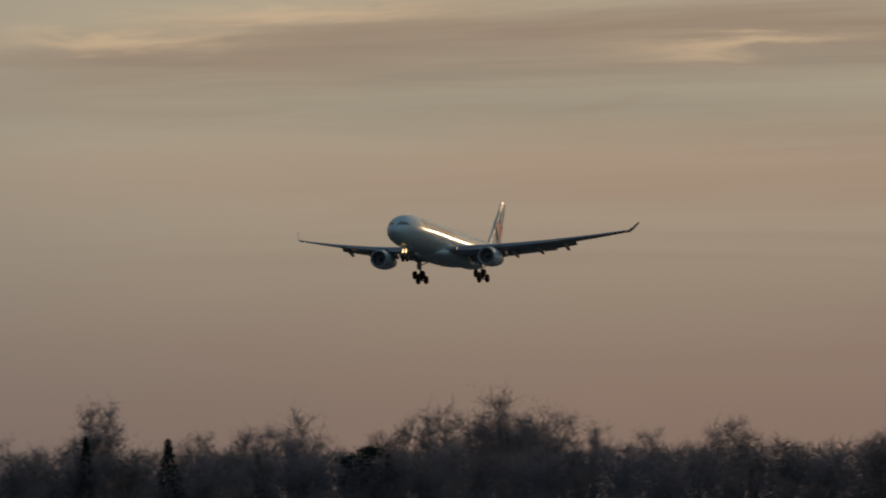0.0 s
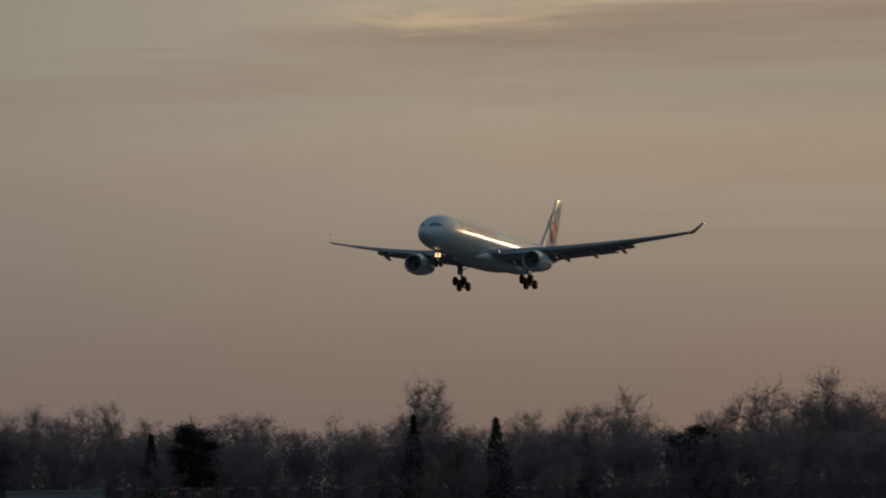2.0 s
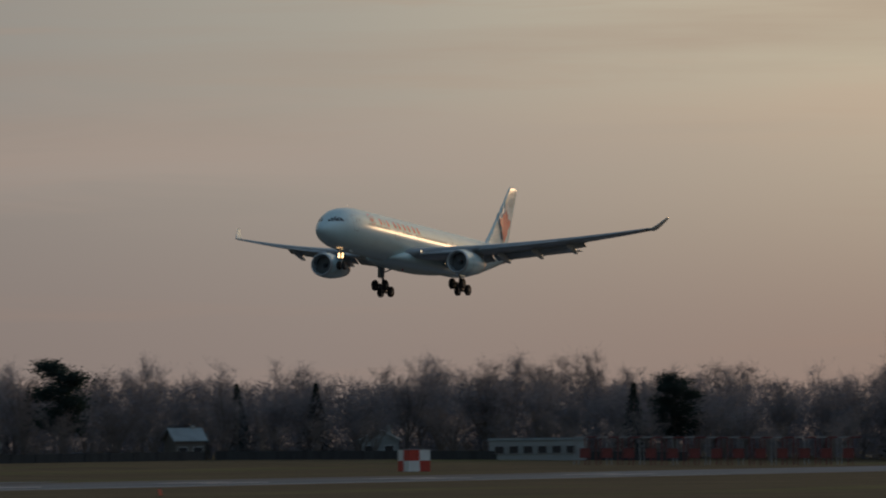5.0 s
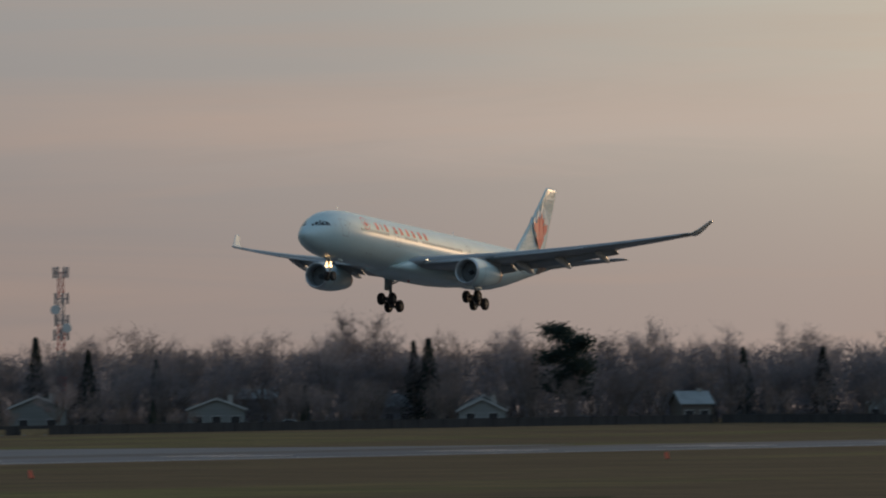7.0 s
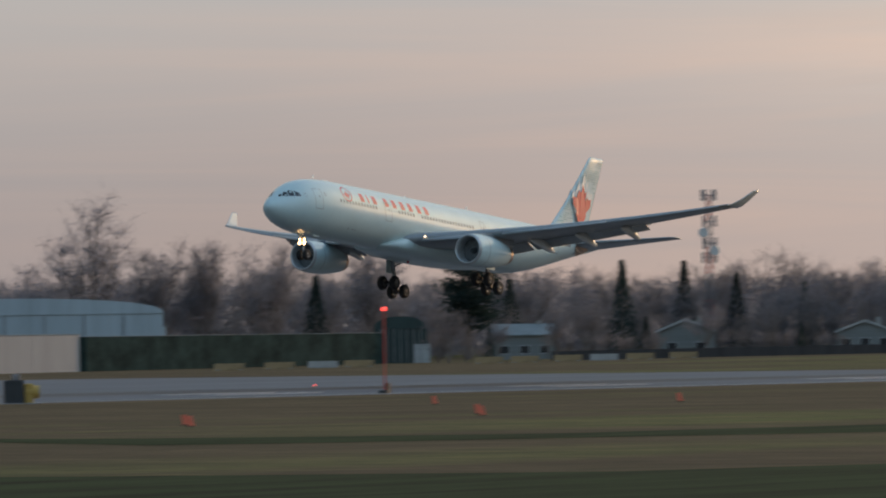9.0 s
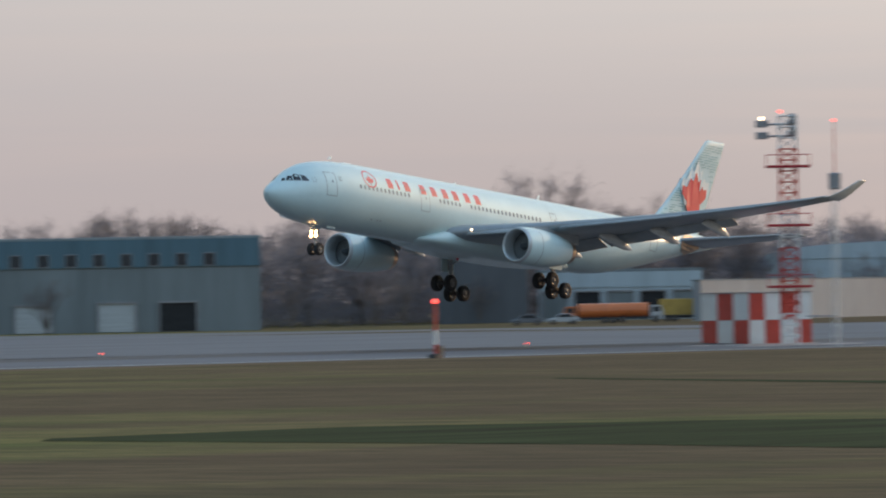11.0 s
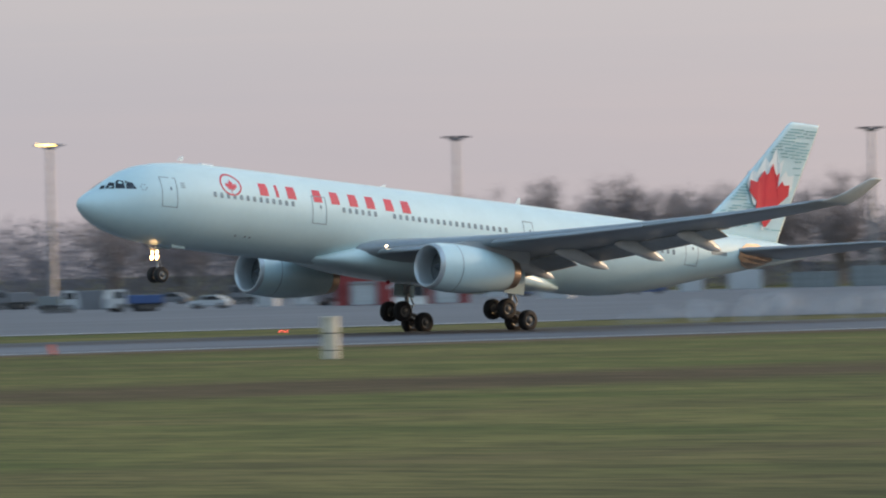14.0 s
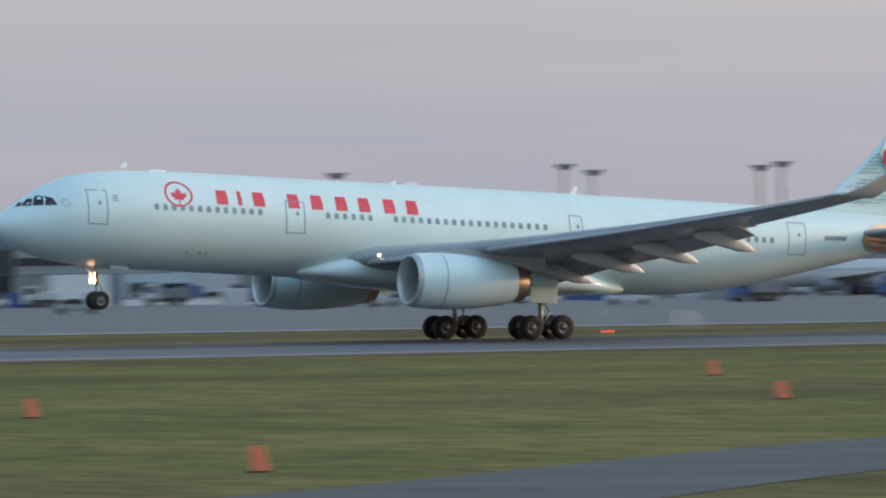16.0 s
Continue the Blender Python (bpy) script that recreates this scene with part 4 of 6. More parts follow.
def plant_woods():
    rng = random.Random(7)
    for x, y, top in SKYLINE + SKYLINE_B + SKYLINE_C + SKYLINE_D:
        near = rng.uniform(0, 10)
        k = "tall%d" % rng.randrange(2) if rng.random() < 0.25 else "round%d" % rng.randrange(4)
        plant(k, x + near * 0.4, y + near * 0.2, top, rng.uniform(0, 6.28), rng.uniform(0.85, 1.1))
    plant("yellow", 987, 898, 24.4, 1.0, 1.15)
    for x, y, top in ((1405, 507, 17.1), (1325, 683, 17.4), (1291, 742, 18.7), (1296, 734, 16.3), (1325, 680, 17.8), (1352, 630, 15.6), (1358, 617, 15.5), (1274, 745, 18.9), (1172, 745, 16.1), (1400, 521, 17.8),
                      (1411, 492, 14.1), (1420, 470, 13.5), (1370, 560, 15.0), (1240, 748, 15.5), (1305, 725, 14.5)):
        plant(rng.choice(["spruce0", "spruce1"]), x * 0.992, y * 0.992, top, rng.uniform(0, 6), rng.uniform(0.9, 1.25))
    for x, y, top in ((1327, 653, 18.9), (1213, 740, 18.9), (1372, 553, 15.4), (1435, 480, 14.0)):
        plant("pine0", x * 0.985, y * 0.985, top, rng.uniform(0, 6), 1.15)
    # the mass of the wood, row behind row, along one bearing after another
    a = 75.8
    while a > 49.0:
        for row in range(3):
            r = (1455 + row * 26 + rng.uniform(-8, 8)) if a > 60 else ((745 + row * 22) / math.cos(radians(a)) + rng.uniform(-8, 8))
            b = a + rng.uniform(-0.12, 0.12)
            x, y = r * math.sin(radians(b)), r * math.cos(radians(b))
            high = 11.0 + 3.0 * row * 0.6 + rng.uniform(-2.5, 2.5)
            if row == 0:
                k, high = "bush%d" % rng.randrange(3), rng.uniform(6, 9.5)
            else:
                k = rng.choice(["round0", "round1", "round2", "round3", "tall0", "tall1", "bush1"])
            plant(k, x, y, ground_z(x, y) + high, rng.uniform(0, 6.28), rng.uniform(0.9, 1.3))
        a -= 0.27 if a > 60 else 0.38
    a = 49.0
    while a > 36.5:
        for row in range(2):
            r = (900 + row * 25) / math.cos(radians(a))
            b = a + rng.uniform(-0.15, 0.15)
            x, y = r * math.sin(radians(b)), r * math.cos(radians(b))
            plant(rng.choice(["round0", "round1", "round2", "tall1", "bush0"]), x, y, ground_z(x, y) + rng.uniform(9, 13.5) + row, rng.uniform(0, 6.28), rng.uniform(0.9, 1.2))
        a -= 0.5
    while a > 22.0:
        r = 1150 / math.cos(radians(a))
        x, y = r * math.sin(radians(a)), r * math.cos(radians(a))
        plant(rng.choice(["round0", "round3", "bush2"]), x, y, ground_z(x, y) + rng.uniform(6.5, 9.5), rng.uniform(0, 6.28), 1.25)
        a -= 0.26 if 30.0 < a < 34.0 else 0.8
    for az, y, top in ((37.6, 905, 13.6), (37.3, 915, 12.0), (42.6, 905, 15.6), (42.9, 912, 17.0), (43.2, 905, 17.4), (43.5, 914, 17.2), (43.75, 905, 16.2), (40.4, 915, 14.0), (40.0, 905, 14.8)):
        x = math.tan(radians(az)) * y
        plant("round%d" % rng.randrange(4), x, y, top, rng.uniform(0, 6.28), 1.1)


plant_woods()


def wood_floor():
    """The tangle of undergrowth under the trees, too fine to count."""
    rng = random.Random(17)
    s = Shape()
    a = 76.0
    while a > 49.0:
        for _ in range(2200):
            b = a + rng.uniform(-0.1, 0.1)
            r = (1475 + rng.uniform(0, 75)) if b > 60 else (758 + rng.uniform(0, 55)) / math.cos(radians(b))
            x, y = r * math.sin(radians(b)), r * math.cos(radians(b))
            p = Vector((x, y, ground_z(x, y) + rng.uniform(-0.2, 0.5) + rng.betavariate(1.15, 1.6) * 13.5))
            s.sliver(p, p + Vector((rng.gauss(0, 1.1), rng.gauss(0, 1.1), rng.gauss(0.6, 1.0))), 0.085, rng)
        a -= 0.2
    while a > 34.0:
        for _ in range(900):
            b = a + rng.uniform(-0.1, 0.1)
            r = (915 + rng.uniform(0, 45)) / math.cos(radians(b))
            x, y = r * math.sin(radians(b)), r * math.cos(radians(b))
            p = Vector((x, y, ground_z(x, y) + rng.uniform(-0.2, 0.5) + rng.betavariate(1.15, 1.6) * 11.5))
            s.sliver(p, p + Vector((rng.gauss(0, 1.0), rng.gauss(0, 1.0), rng.gauss(0.6, 0.9))), 0.10, rng)
        a -= 0.2
    ob = new("undergrowth", s.mesh("undergrowth", THICKET))
    tagged(ob, "dark tangled undergrowth along the edge of the wood", "undergrowth", kind="stuff")


wood_floor()


# ---- bearings: place things square to the line of sight ----
def bearing(az, y, turn=0.0, z=None):
    a = radians(az)
    x = -math.tan(a) * y
    return Matrix.LocRotScale((x, y, ground_z(x, y) if z is None else z), Euler((0, 0, a + radians(turn))), None)


SIDING = mat("pale_siding", (0.24, 0.26, 0.265), 0.7, 0, 0.1, 0.3, stretch=(0.3, 0.3, 6), rand=0.2)
SIDINGTAN = mat("tan_siding", (0.18, 0.165, 0.15), 0.75, 0, 0.12, 0.3, stretch=(0.3, 0.3, 6), rand=0.2)
ROOF = mat("roof_shingle", (0.16, 0.155, 0.16), 0.85, 0, 0.2, 0.5, stretch=(0.5, 0.5, 5), rand=0.3)
ROOFPALE = mat("pale_roof", (0.23, 0.265, 0.28), 0.7, 0, 0.12, 0.4, rand=0.15)
TRIM = mat("white_trim", (0.45, 0.47, 0.48), 0.6, 0, 0.06, 1.0)
HOUSEGLASS = mat("house_glass", (0.03, 0.035, 0.04), 0.1, 0, 0.1, 1.0)
DARKWOOD = mat("dark_fence_wood", (0.045, 0.045, 0.048), 0.9, 0, 0.2, 0.6, stretch=(4, 1, 0.3))
CONCRETE = mat("concrete", (0.38, 0.37, 0.35), 0.85, 0, 0.15, 0.4)


def build_house(m, w, d, wall_h, roof_h, front_gable, siding, roof, label, chimney=True):
    e = thing("house", label, "house", m, "houses by the airfield")
    bm = bmesh.new()
    hx, hy = w / 2, d / 2
    if front_gable:
        prof = [(-hx, -0.5), (hx, -0.5), (hx, wall_h), (0, wall_h + roof_h), (-hx, wall_h)]
        loft(bm, [[Vector((x, -hy, z)) for x, z in prof], [Vector((x, hy, z)) for x, z in prof]])
    else:
        prof = [(-hy, -0.5), (hy, -0.5), (hy, wall_h), (0, wall_h + roof_h), (-hy, wall_h)]
        loft(bm, [[Vector((-hx, y, z)) for y, z in prof], [Vector((hx, y, z)) for y, z in prof]])
    body = part("wall", bm, siding, e)
    over = 0.45
    for s in (-1, 1):
        bm = bmesh.new()
        half = hx if front_gable else hy
        k = (half + over) / half
        a = [(s * half * k, wall_h - roof_h * (k - 1) + 0.05), (0, wall_h + roof_h + 0.05), (0, wall_h + roof_h + 0.25), (s * half * k, wall_h - roof_h * (k - 1) + 0.22)]
        if front_gable:
            loft(bm, [[Vector((x, -hy - over, z)) for x, z in a], [Vector((x, hy + over, z)) for x, z in a]])
        else:
            loft(bm, [[Vector((-hx - over, y, z)) for y, z in a], [Vector((hx + over, y, z)) for y, z in a]])
        part("roof", bm, roof, e)
        if front_gable:
            bm = bmesh.new()
            loft(bm, [[Vector((x, -hy - over - 0.06, z + dz)) for x, z, dz in ((s * half * k, a[0][1], -0.12), (0, a[1][1], -0.12), (0, a[1][1], 0.24), (s * half * k, a[0][1], 0.24))],
                      [Vector((x, -hy - over - 0.01, z + dz)) for x, z, dz in ((s * half * k, a[0][1], -0.12), (0, a[1][1], -0.12), (0, a[1][1], 0.24), (s * half * k, a[0][1], 0.24))]])
            part("barge_board", bm, TRIM, e)
    n = max(2, int(w / 3.2))
    for i in range(n):
        x = -hx + w * (i + 0.5) / n
        ww = 0.75
        bm = bmesh.new()
        bbox(bm, x - ww - 0.1, x + ww + 0.1, -hy - 0.06, -hy + 0.05, 0.9, 2.3)
        f = part("window", bm, TRIM, e)
        bm = bmesh.new()
        bbox(bm, x - ww, x + ww, -hy - 0.09, -hy - 0.055, 1.0, 2.2)
        part("pane", bm, HOUSEGLASS, f)
    if chimney:
        bm = bmesh.new()
        bbox(bm, hx * 0.4, hx * 0.4 + 0.8, -0.4, 0.4, wall_h, wall_h + roof_h + 0.7, 0.05)
        part("chimney", bm, CONCRETE, e)
    return e


HOUSES = [(-60.12, 690, 9.4, 6.0, 1.9, True, SIDING, ROOF, 0), (-61.36, 690, 9.8, 5.2, 1.8, True, SIDING, ROOFPALE, 0), (-61.6, 712, 8.0, 6.8, 1.6, False, SIDINGTAN, ROOFPALE, 10),
          (-62.65, 690, 5.5, 5.6, 2.0, False, SIDING, ROOFPALE, -15), (-63.2, 668, 8.2, 5.2, 2.1, True, SIDING, ROOF, 5), (-64.6, 648, 6.0, 5.8, 2.2, False, SIDING, ROOFPALE, 20),
          (-63.2, 645, 8.0, 4.6, 1.9, True, SIDING, ROOF, 0), (-64.65, 622, 5.4, 5.4, 2.0, False, SIDINGTAN, ROOFPALE, 15), (-66.0, 600, 7.0, 5.2, 1.9, True, SIDING, ROOFPALE, 0),
          (-68.5, 565, 7.5, 5.0, 1.8, True, SIDING, ROOFPALE, 0), (-69.1, 552, 4.6, 5.0, 2.0, True, SIDINGTAN, ROOFPALE, 0), 
          (-59.0, 700, 10.0, 5.6, 1.6, False, SIDING, ROOFPALE, 0), 
          ]
for az, y, w, hgt, rh, gable, sd, rf, turn in HOUSES:
    build_house(bearing(az, y, turn), w, 8.0, hgt - rh, rh, gable, sd, rf,
                "small %s house with a %s %s roof before bare trees" % ("pale-sided" if sd is SIDING else "tan-sided", "pale" if rf is ROOFPALE else "dark", "front-gabled" if gable else "side-gabled"))


# garden shrubs and small trees between and before the houses
def plant_gardens():
    rng = random.Random(41)
    a = 58.4
    while a < 70.0:
        y = (676 if a < 62 else 676 - (a - 62) * 15.5) + rng.uniform(-16, 26)
        x = math.tan(radians(a)) * y
        if all(abs(a + h[0]) > 0.13 or y > h[1] for h in HOUSES):
            kind = rng.random()
            if kind < 0.72:
                plant("bush%d" % rng.randrange(3), x, y, ground_z(x, y) + rng.uniform(2.6, 5.5), rng.uniform(0, 6.28), rng.uniform(0.8, 1.2))
            elif kind < 0.84:
                plant("spruce%d" % rng.randrange(2), x, y, ground_z(x, y) + rng.uniform(4, 8), rng.uniform(0, 6.28), 1.1)
            else:
                plant("round%d" % rng.randrange(4), x, y, ground_z(x, y) + rng.uniform(6, 9.5), rng.uniform(0, 6.28), 1.0)
        a += rng.uniform(0.05, 0.13)


plant_gardens()


# ---- perimeter fence and low dark hedge before the houses ----
def build_fence(x0, y0, x1, y1, h, label):
    a, b = Vector((x0, y0, 0)), Vector((x1, y1, 0))
    n = int((b - a).length / 6)
    e = thing("fence", label, "fence", None)
    for i in range(n):
        p, q = a.lerp(b, i / n), a.lerp(b, (i + 1) / n)
        p.z, q.z = ground_z(p.x, p.y), ground_z(q.x, q.y)
        bm = bmesh.new()
        s = Vector((0, 0.04, 0))
        up = Vector((0, 0, h))
        loft(bm, [[p - s, p + s, p + s + up, p - s + up], [q - s, q + s, q + s + up, q - s + up]])
        part("panel", bm, DARKWOOD, e)
        bm = bmesh.new()
        tube(bm, p - Vector((0, 0.1, 0.3)), p + up * 1.08 - Vector((0, 0.1, 0)), 0.07, 0.07, 6)
        part("post", bm, DARKWOOD, e)
    return e


build_fence(1300, 612, 1120, 668, 1.5, "long dark wooden boundary fence before the houses")
build_fence(1345, 540, 1302, 611, 1.5, "dark wooden boundary fence below the wood")


# ---- paved areas beyond the runway ----
TAXI = mat("taxiway_concrete", (0.15, 0.158, 0.175), 0.65, 0, 0.12, 0.04, stretch=(0.4, 2, 1), bump=0.15, bump_scale=2, spec=0.06)
STRAW = mat("straw_verge", (0.16, 0.12, 0.075), 0.95, 0, 0.2, 0.1, stretch=(0.3, 2, 1), bump=0.4, bump_scale=2, spec=0.05)
MARKWHITE = mat("white_marking", (0.42, 0.42, 0.42), 0.7, 0, 0.15, 0.6)
RUBBER = mat("rubber_streak", (0.05, 0.05, 0.055), 0.7, 0, 0.25, 0.05, stretch=(0.1, 3, 1))
ROADGREY = mat("service_road_asphalt", (0.085, 0.09, 0.10), 0.8, 0, 0.15, 0.15, bump=0.2, bump_scale=4, spec=0.2)


def sheet(name, label, category, rows, material, lift=0.05):
    """A paved strip over the ground through rows of (x, y_near, y_far)."""
    bm = bmesh.new()
    rings = []
    for x, y0, y1 in rows:
        n = 10
        rings.append([Vector((x, y0 + (y1 - y0) * k / n, ground_z(x, y0 + (y1 - y0) * k / n) + lift)) for k in range(n + 1)])
    loft(bm, rings, close=False, cap=False)
    bmesh.ops.recalc_face_normals(bm, faces=bm.faces)
    me = bpy.data.meshes.new(name)
    bm.to_mesh(me)
    bm.free()
    me.materials.append(material)
    return tagged(new(name, me), label, category, kind="structure")


sheet("taxiway", "broad grey taxiway and apron beyond the runway", "taxiway",
      [(-600, 528, 1140), (100, 528, 1140), (240, 522, 1140), (310, 510, 1140), (360, 507, 1140), (430, 500, 1140), (480, 470, 1120), (560, 462, 1100), (650, 462, 1000), (740, 462, 880), (830, 462, 660), (880, 463, 590), (915, 465, 530), (945, 468, 492), (965, 474, 478)], TAXI)
for y, w, mt in ((-28.4, 0.9, MARKWHITE), (28.4, 0.9, MARKWHITE), (-5.4, 9.0, RUBBER), (5.2, 5.0, RUBBER)):
    z = -0.0133 * abs(y) + 0.012
    strip("runway_marking", "white edge line" if mt is MARKWHITE else "dark rubber streak", "marking",
          [(-1500, TRACK_Y + y - w / 2, z + 0.0133 * (w / 2) * (1 if y > 0 else -1)), (-1500, TRACK_Y + y + w / 2, z - 0.0133 * (w / 2) * (1 if y > 0 else -1))],
          [(1000, TRACK_Y + y - w / 2, z + 0.0133 * (w / 2) * (1 if y > 0 else -1)), (1000, TRACK_Y + y + w / 2, z - 0.0133 * (w / 2) * (1 if y > 0 else -1))], mt)
# touchdown-zone and distance markings seen across the pavement
for x in range(560, 1000, 60):
    for y in (-18, -13, 13):
        bm = bmesh.new()
        z = -0.0133 * abs(y) + 0.02
        bbox(bm, x, x + 18, TRACK_Y + y - 0.9, TRACK_Y + y + 0.9, z - 0.06, z + 0.012)
        me = bpy.data.meshes.new("runway_marking")
        bm.to_mesh(me)
        bm.free()
        me.materials.append(MARKWHITE)
        tagged(new("runway_marking", me), "white touchdown bar on the runway", "marking", kind="structure")
sheet("taxiway_edge", "pale worn edge of the taxiway", "marking", [(230, 524, 527), (310, 511, 514.5), (360, 508, 511.5), (425, 501, 504.5)], MARKWHITE, 0.06)
LUSH = mat("lush_ditch_grass", (0.030, 0.046, 0.018), 0.95, 0, 0.3, 0.15, stretch=(0.3, 2, 1), bump=0.5, bump_scale=2, spec=0.05)


def patch_between(name, label, category, near, far, material, lift=0.014, kind="structure"):
    """A strip laid on the ground between two lines of points."""
    bm = bmesh.new()
    rings = []
    for (x0, y0), (x1, y1) in zip(near, far):
        ring = []
        for k in range(7):
            x, y = x0 + (x1 - x0) * k / 6, y0 + (y1 - y0) * k / 6
            ring.append(Vector((x, y, ground_z(x, y) + lift)))
        rings.append(ring)
    loft(bm, rings, close=False, cap=False)
    bmesh.ops.recalc_face_normals(bm, faces=bm.faces)
    if sum(f.normal.z for f in bm.faces) < 0:
        bmesh.ops.reverse_faces(bm, faces=bm.faces)
    me = bpy.data.meshes.new(name)
    bm.to_mesh(me)
    bm.free()
    me.materials.append(material)
    return tagged(new(name, me), label, category, kind=kind)


patch_between("ditch_grass", "dark green lush grass along a drainage ditch", "ditch grass",
              [(216, 186), (212, 170), (208, 155), (202, 140), (198, 129), (197, 118), (205, 112), (230, 118), (270, 134)],
              [(220, 189), (238, 190), (247, 180), (249, 170), (250, 160), (253, 148), (270, 142), (310, 150), (380, 160)], LUSH)
patch_between("ditch_grass", "dark thin line of lush grass", "ditch grass",
              [(372, 282), (345, 242), (325, 216), (330, 208), (338, 202), (345, 196), (352, 188), (360, 178)],
              [(376, 285), (354, 249), (350, 233), (352, 222), (356, 212), (370, 209), (390, 205), (398, 193)], LUSH)
# straw-coloured verge along the near runway edge
sheet("verge", "straw-brown grass verge along the runway", "verge", [(-300, 384, 393.4), (200, 386, 393.4), (420, 380, 393.4), (700, 383, 393.4), (1000, 388, 393.4), (1500, 390, 393.4)], STRAW, 0.02)


patch_between("service_road", "narrow grey asphalt road curving through the grass", "road",
              [(-40, 32), (15, 84), (77, 145), (84, 153), (98, 168), (107, 178), (116, 188), (131, 208), (139, 217), (150, 230), (160, 242), (172, 259), (185, 279), (198, 299), (212, 318), (222, 334)],
              [(-48, 40), (6, 93), (68, 150), (79, 161), (93, 176), (104, 187), (116, 196), (132, 215), (140, 225), (152, 241), (161, 253), (172, 271), (180, 287), (188, 301), (200, 317), (216, 337)], ROADGREY)

# ---- red and white things of the airfield ----
SIGNALRED = mat("signal_red", (0.52, 0.055, 0.035), 0.5, 0, 0.12, 0.8)
SIGNALWHITE = mat("signal_white", (0.72, 0.72, 0.70), 0.5, 0, 0.06, 0.8)
ORANGE = mat("marker_orange", (0.95, 0.22, 0.13), 0.6, 0, 0.1, 2.0)
STEEL = mat("galvanised_steel", (0.30, 0.31, 0.33), 0.45, 0.6, 0.15, 1.0)
YELLOWP = mat("yellow_paint", (0.50, 0.33, 0.08), 0.6, 0, 0.12, 1.0)
DARKBOX = mat("dark_cabinet", (0.035, 0.04, 0.045), 0.6, 0, 0.15, 1.0)


def build_shelter(m, w, d, h, cols, rows, label, open_base=0.0, side_cols=0):
    """A checkered equipment shelter: each panel a plate of its own."""
    e = thing("equipment_shelter", label, "shelter", m)
    bm = bmesh.new()
    bbox(bm, -w / 2 + 0.04, w / 2 - 0.04, -d / 2 + 0.04, d / 2 - 0.04, -0.1, h - 0.02)
    body = part("body", bm, CONCRETE, e)
    for face in range(4):
        fw = w if face % 2 == 0 else d
        n = cols if face % 2 == 0 else side_cols or max(2, round(cols * d / w))
        for i in range(n):
            for j in range(rows):
                bm = bmesh.new()
                a, b = -fw / 2 + fw * i / n, -fw / 2 + fw * (i + 1) / n
                z0, z1 = open_base + (h - open_base) * j / rows, open_base + (h - open_base) * (j + 1) / rows
                off = (d if face % 2 == 0 else w) / 2
                bbox(bm, a + 0.01, b - 0.01, -off, -off + 0.05, z0 + 0.01, z1 - 0.01)
                p = part("panel", bm, SIGNALRED if (i + j + face) % 2 else SIGNALWHITE, body)
                p.matrix_basis = Matrix.Rotation(face * math.pi / 2, 4, "Z")
    bm = bmesh.new()
    bbox(bm, -w / 2 - 0.08, w / 2 + 0.08, -d / 2 - 0.08, d / 2 + 0.08, h, h + 0.1, 0.03)
    part("roof", bm, STEEL, e)
    return e


def lattice(bm, w0, w1, h, bays, r=0.05, z0=0.0, legs=4):
    pts = []
    for i in range(bays + 1):
        k = i / bays
        w = (w0 + (w1 - w0) * k) / 2
        pts.append([Vector((w * math.cos(2 * math.pi * (q + 0.5) / legs) * 1.414, w * math.sin(2 * math.pi * (q + 0.5) / legs) * 1.414, z0 + h * k)) for q in range(legs)])
    for a, b in zip(pts, pts[1:]):
        for q in range(legs):
            tube(bm, a[q], b[q], r, r, 5, False)
            tube(bm, a[q], b[(q + 1) % legs], r * 0.6, r * 0.6, 4, False)
            tube(bm, b[q], b[(q + 1) % legs], r * 0.6, r * 0.6, 4, False)
    return bm


def at(x, y, turn=0.0):
    return Matrix.LocRotScale((x, y, ground_z(x, y)), Euler((0, 0, radians(turn))), None)


def build_glide_tower():
    e = thing("glide_path_tower", "tall red and white lattice aerial tower with platforms beside the runway", "tower", at(571.5, 408, -54))
    bays = 7
    for i in range(bays):
        bm = bmesh.new()
        lattice(bm, 1.5, 1.5, 19.6 / bays, 3, 0.09, 19.6 / bays * i)
        part("mast_section", bm, SIGNALRED if i % 3 else SIGNALWHITE, e)
    for z in (5.0, 10.2, 15.2):
        bm = bmesh.new()
        bbox(bm, -1.9, 1.9, -1.3, 1.3, z, z + 0.22, 0.02)
        for x in (-1.85, 1.85):
            tube(bm, (x, -1.25, z), (x, -1.25, z + 1.1), 0.04)
        tube(bm, (-1.85, -1.25, z + 1.1), (1.85, -1.25, z + 1.1), 0.04)
        part("platform", bm, DARKRED, e, "rusty red platform")
    for z, s in ((18.9, 1), (17.9, -1)):
        bm = bmesh.new()
        tube(bm, (-2.6, -0.3, z), (0.6, -0.3, z), 0.09)
        bbox(bm, -2.7, -1.6, -0.6, 0.0, z - 0.25, z + 0.35, 0.05)
        bbox(bm, 0.1, 0.7, -0.5, 0.1, z, z + 0.9, 0.1)
        part("aerial_bracket", bm, STEEL, e)
    bm = bmesh.new()
    bmesh.ops.create_uvsphere(bm, u_segments=8, v_segments=6, radius=0.15, matrix=Matrix.Translation((-2.2, -0.3, 19.4)))
    part("floodlight", bm, LAMPSOFT, e, "lit floodlight")
    bm = bmesh.new()
    bmesh.ops.create_uvsphere(bm, u_segments=8, v_segments=6, radius=0.14, matrix=Matrix.Translation((-0.6, 0, 20.0)))
    part("obstruction_light", bm, REDLAMP, e, "red obstruction light")
    return e


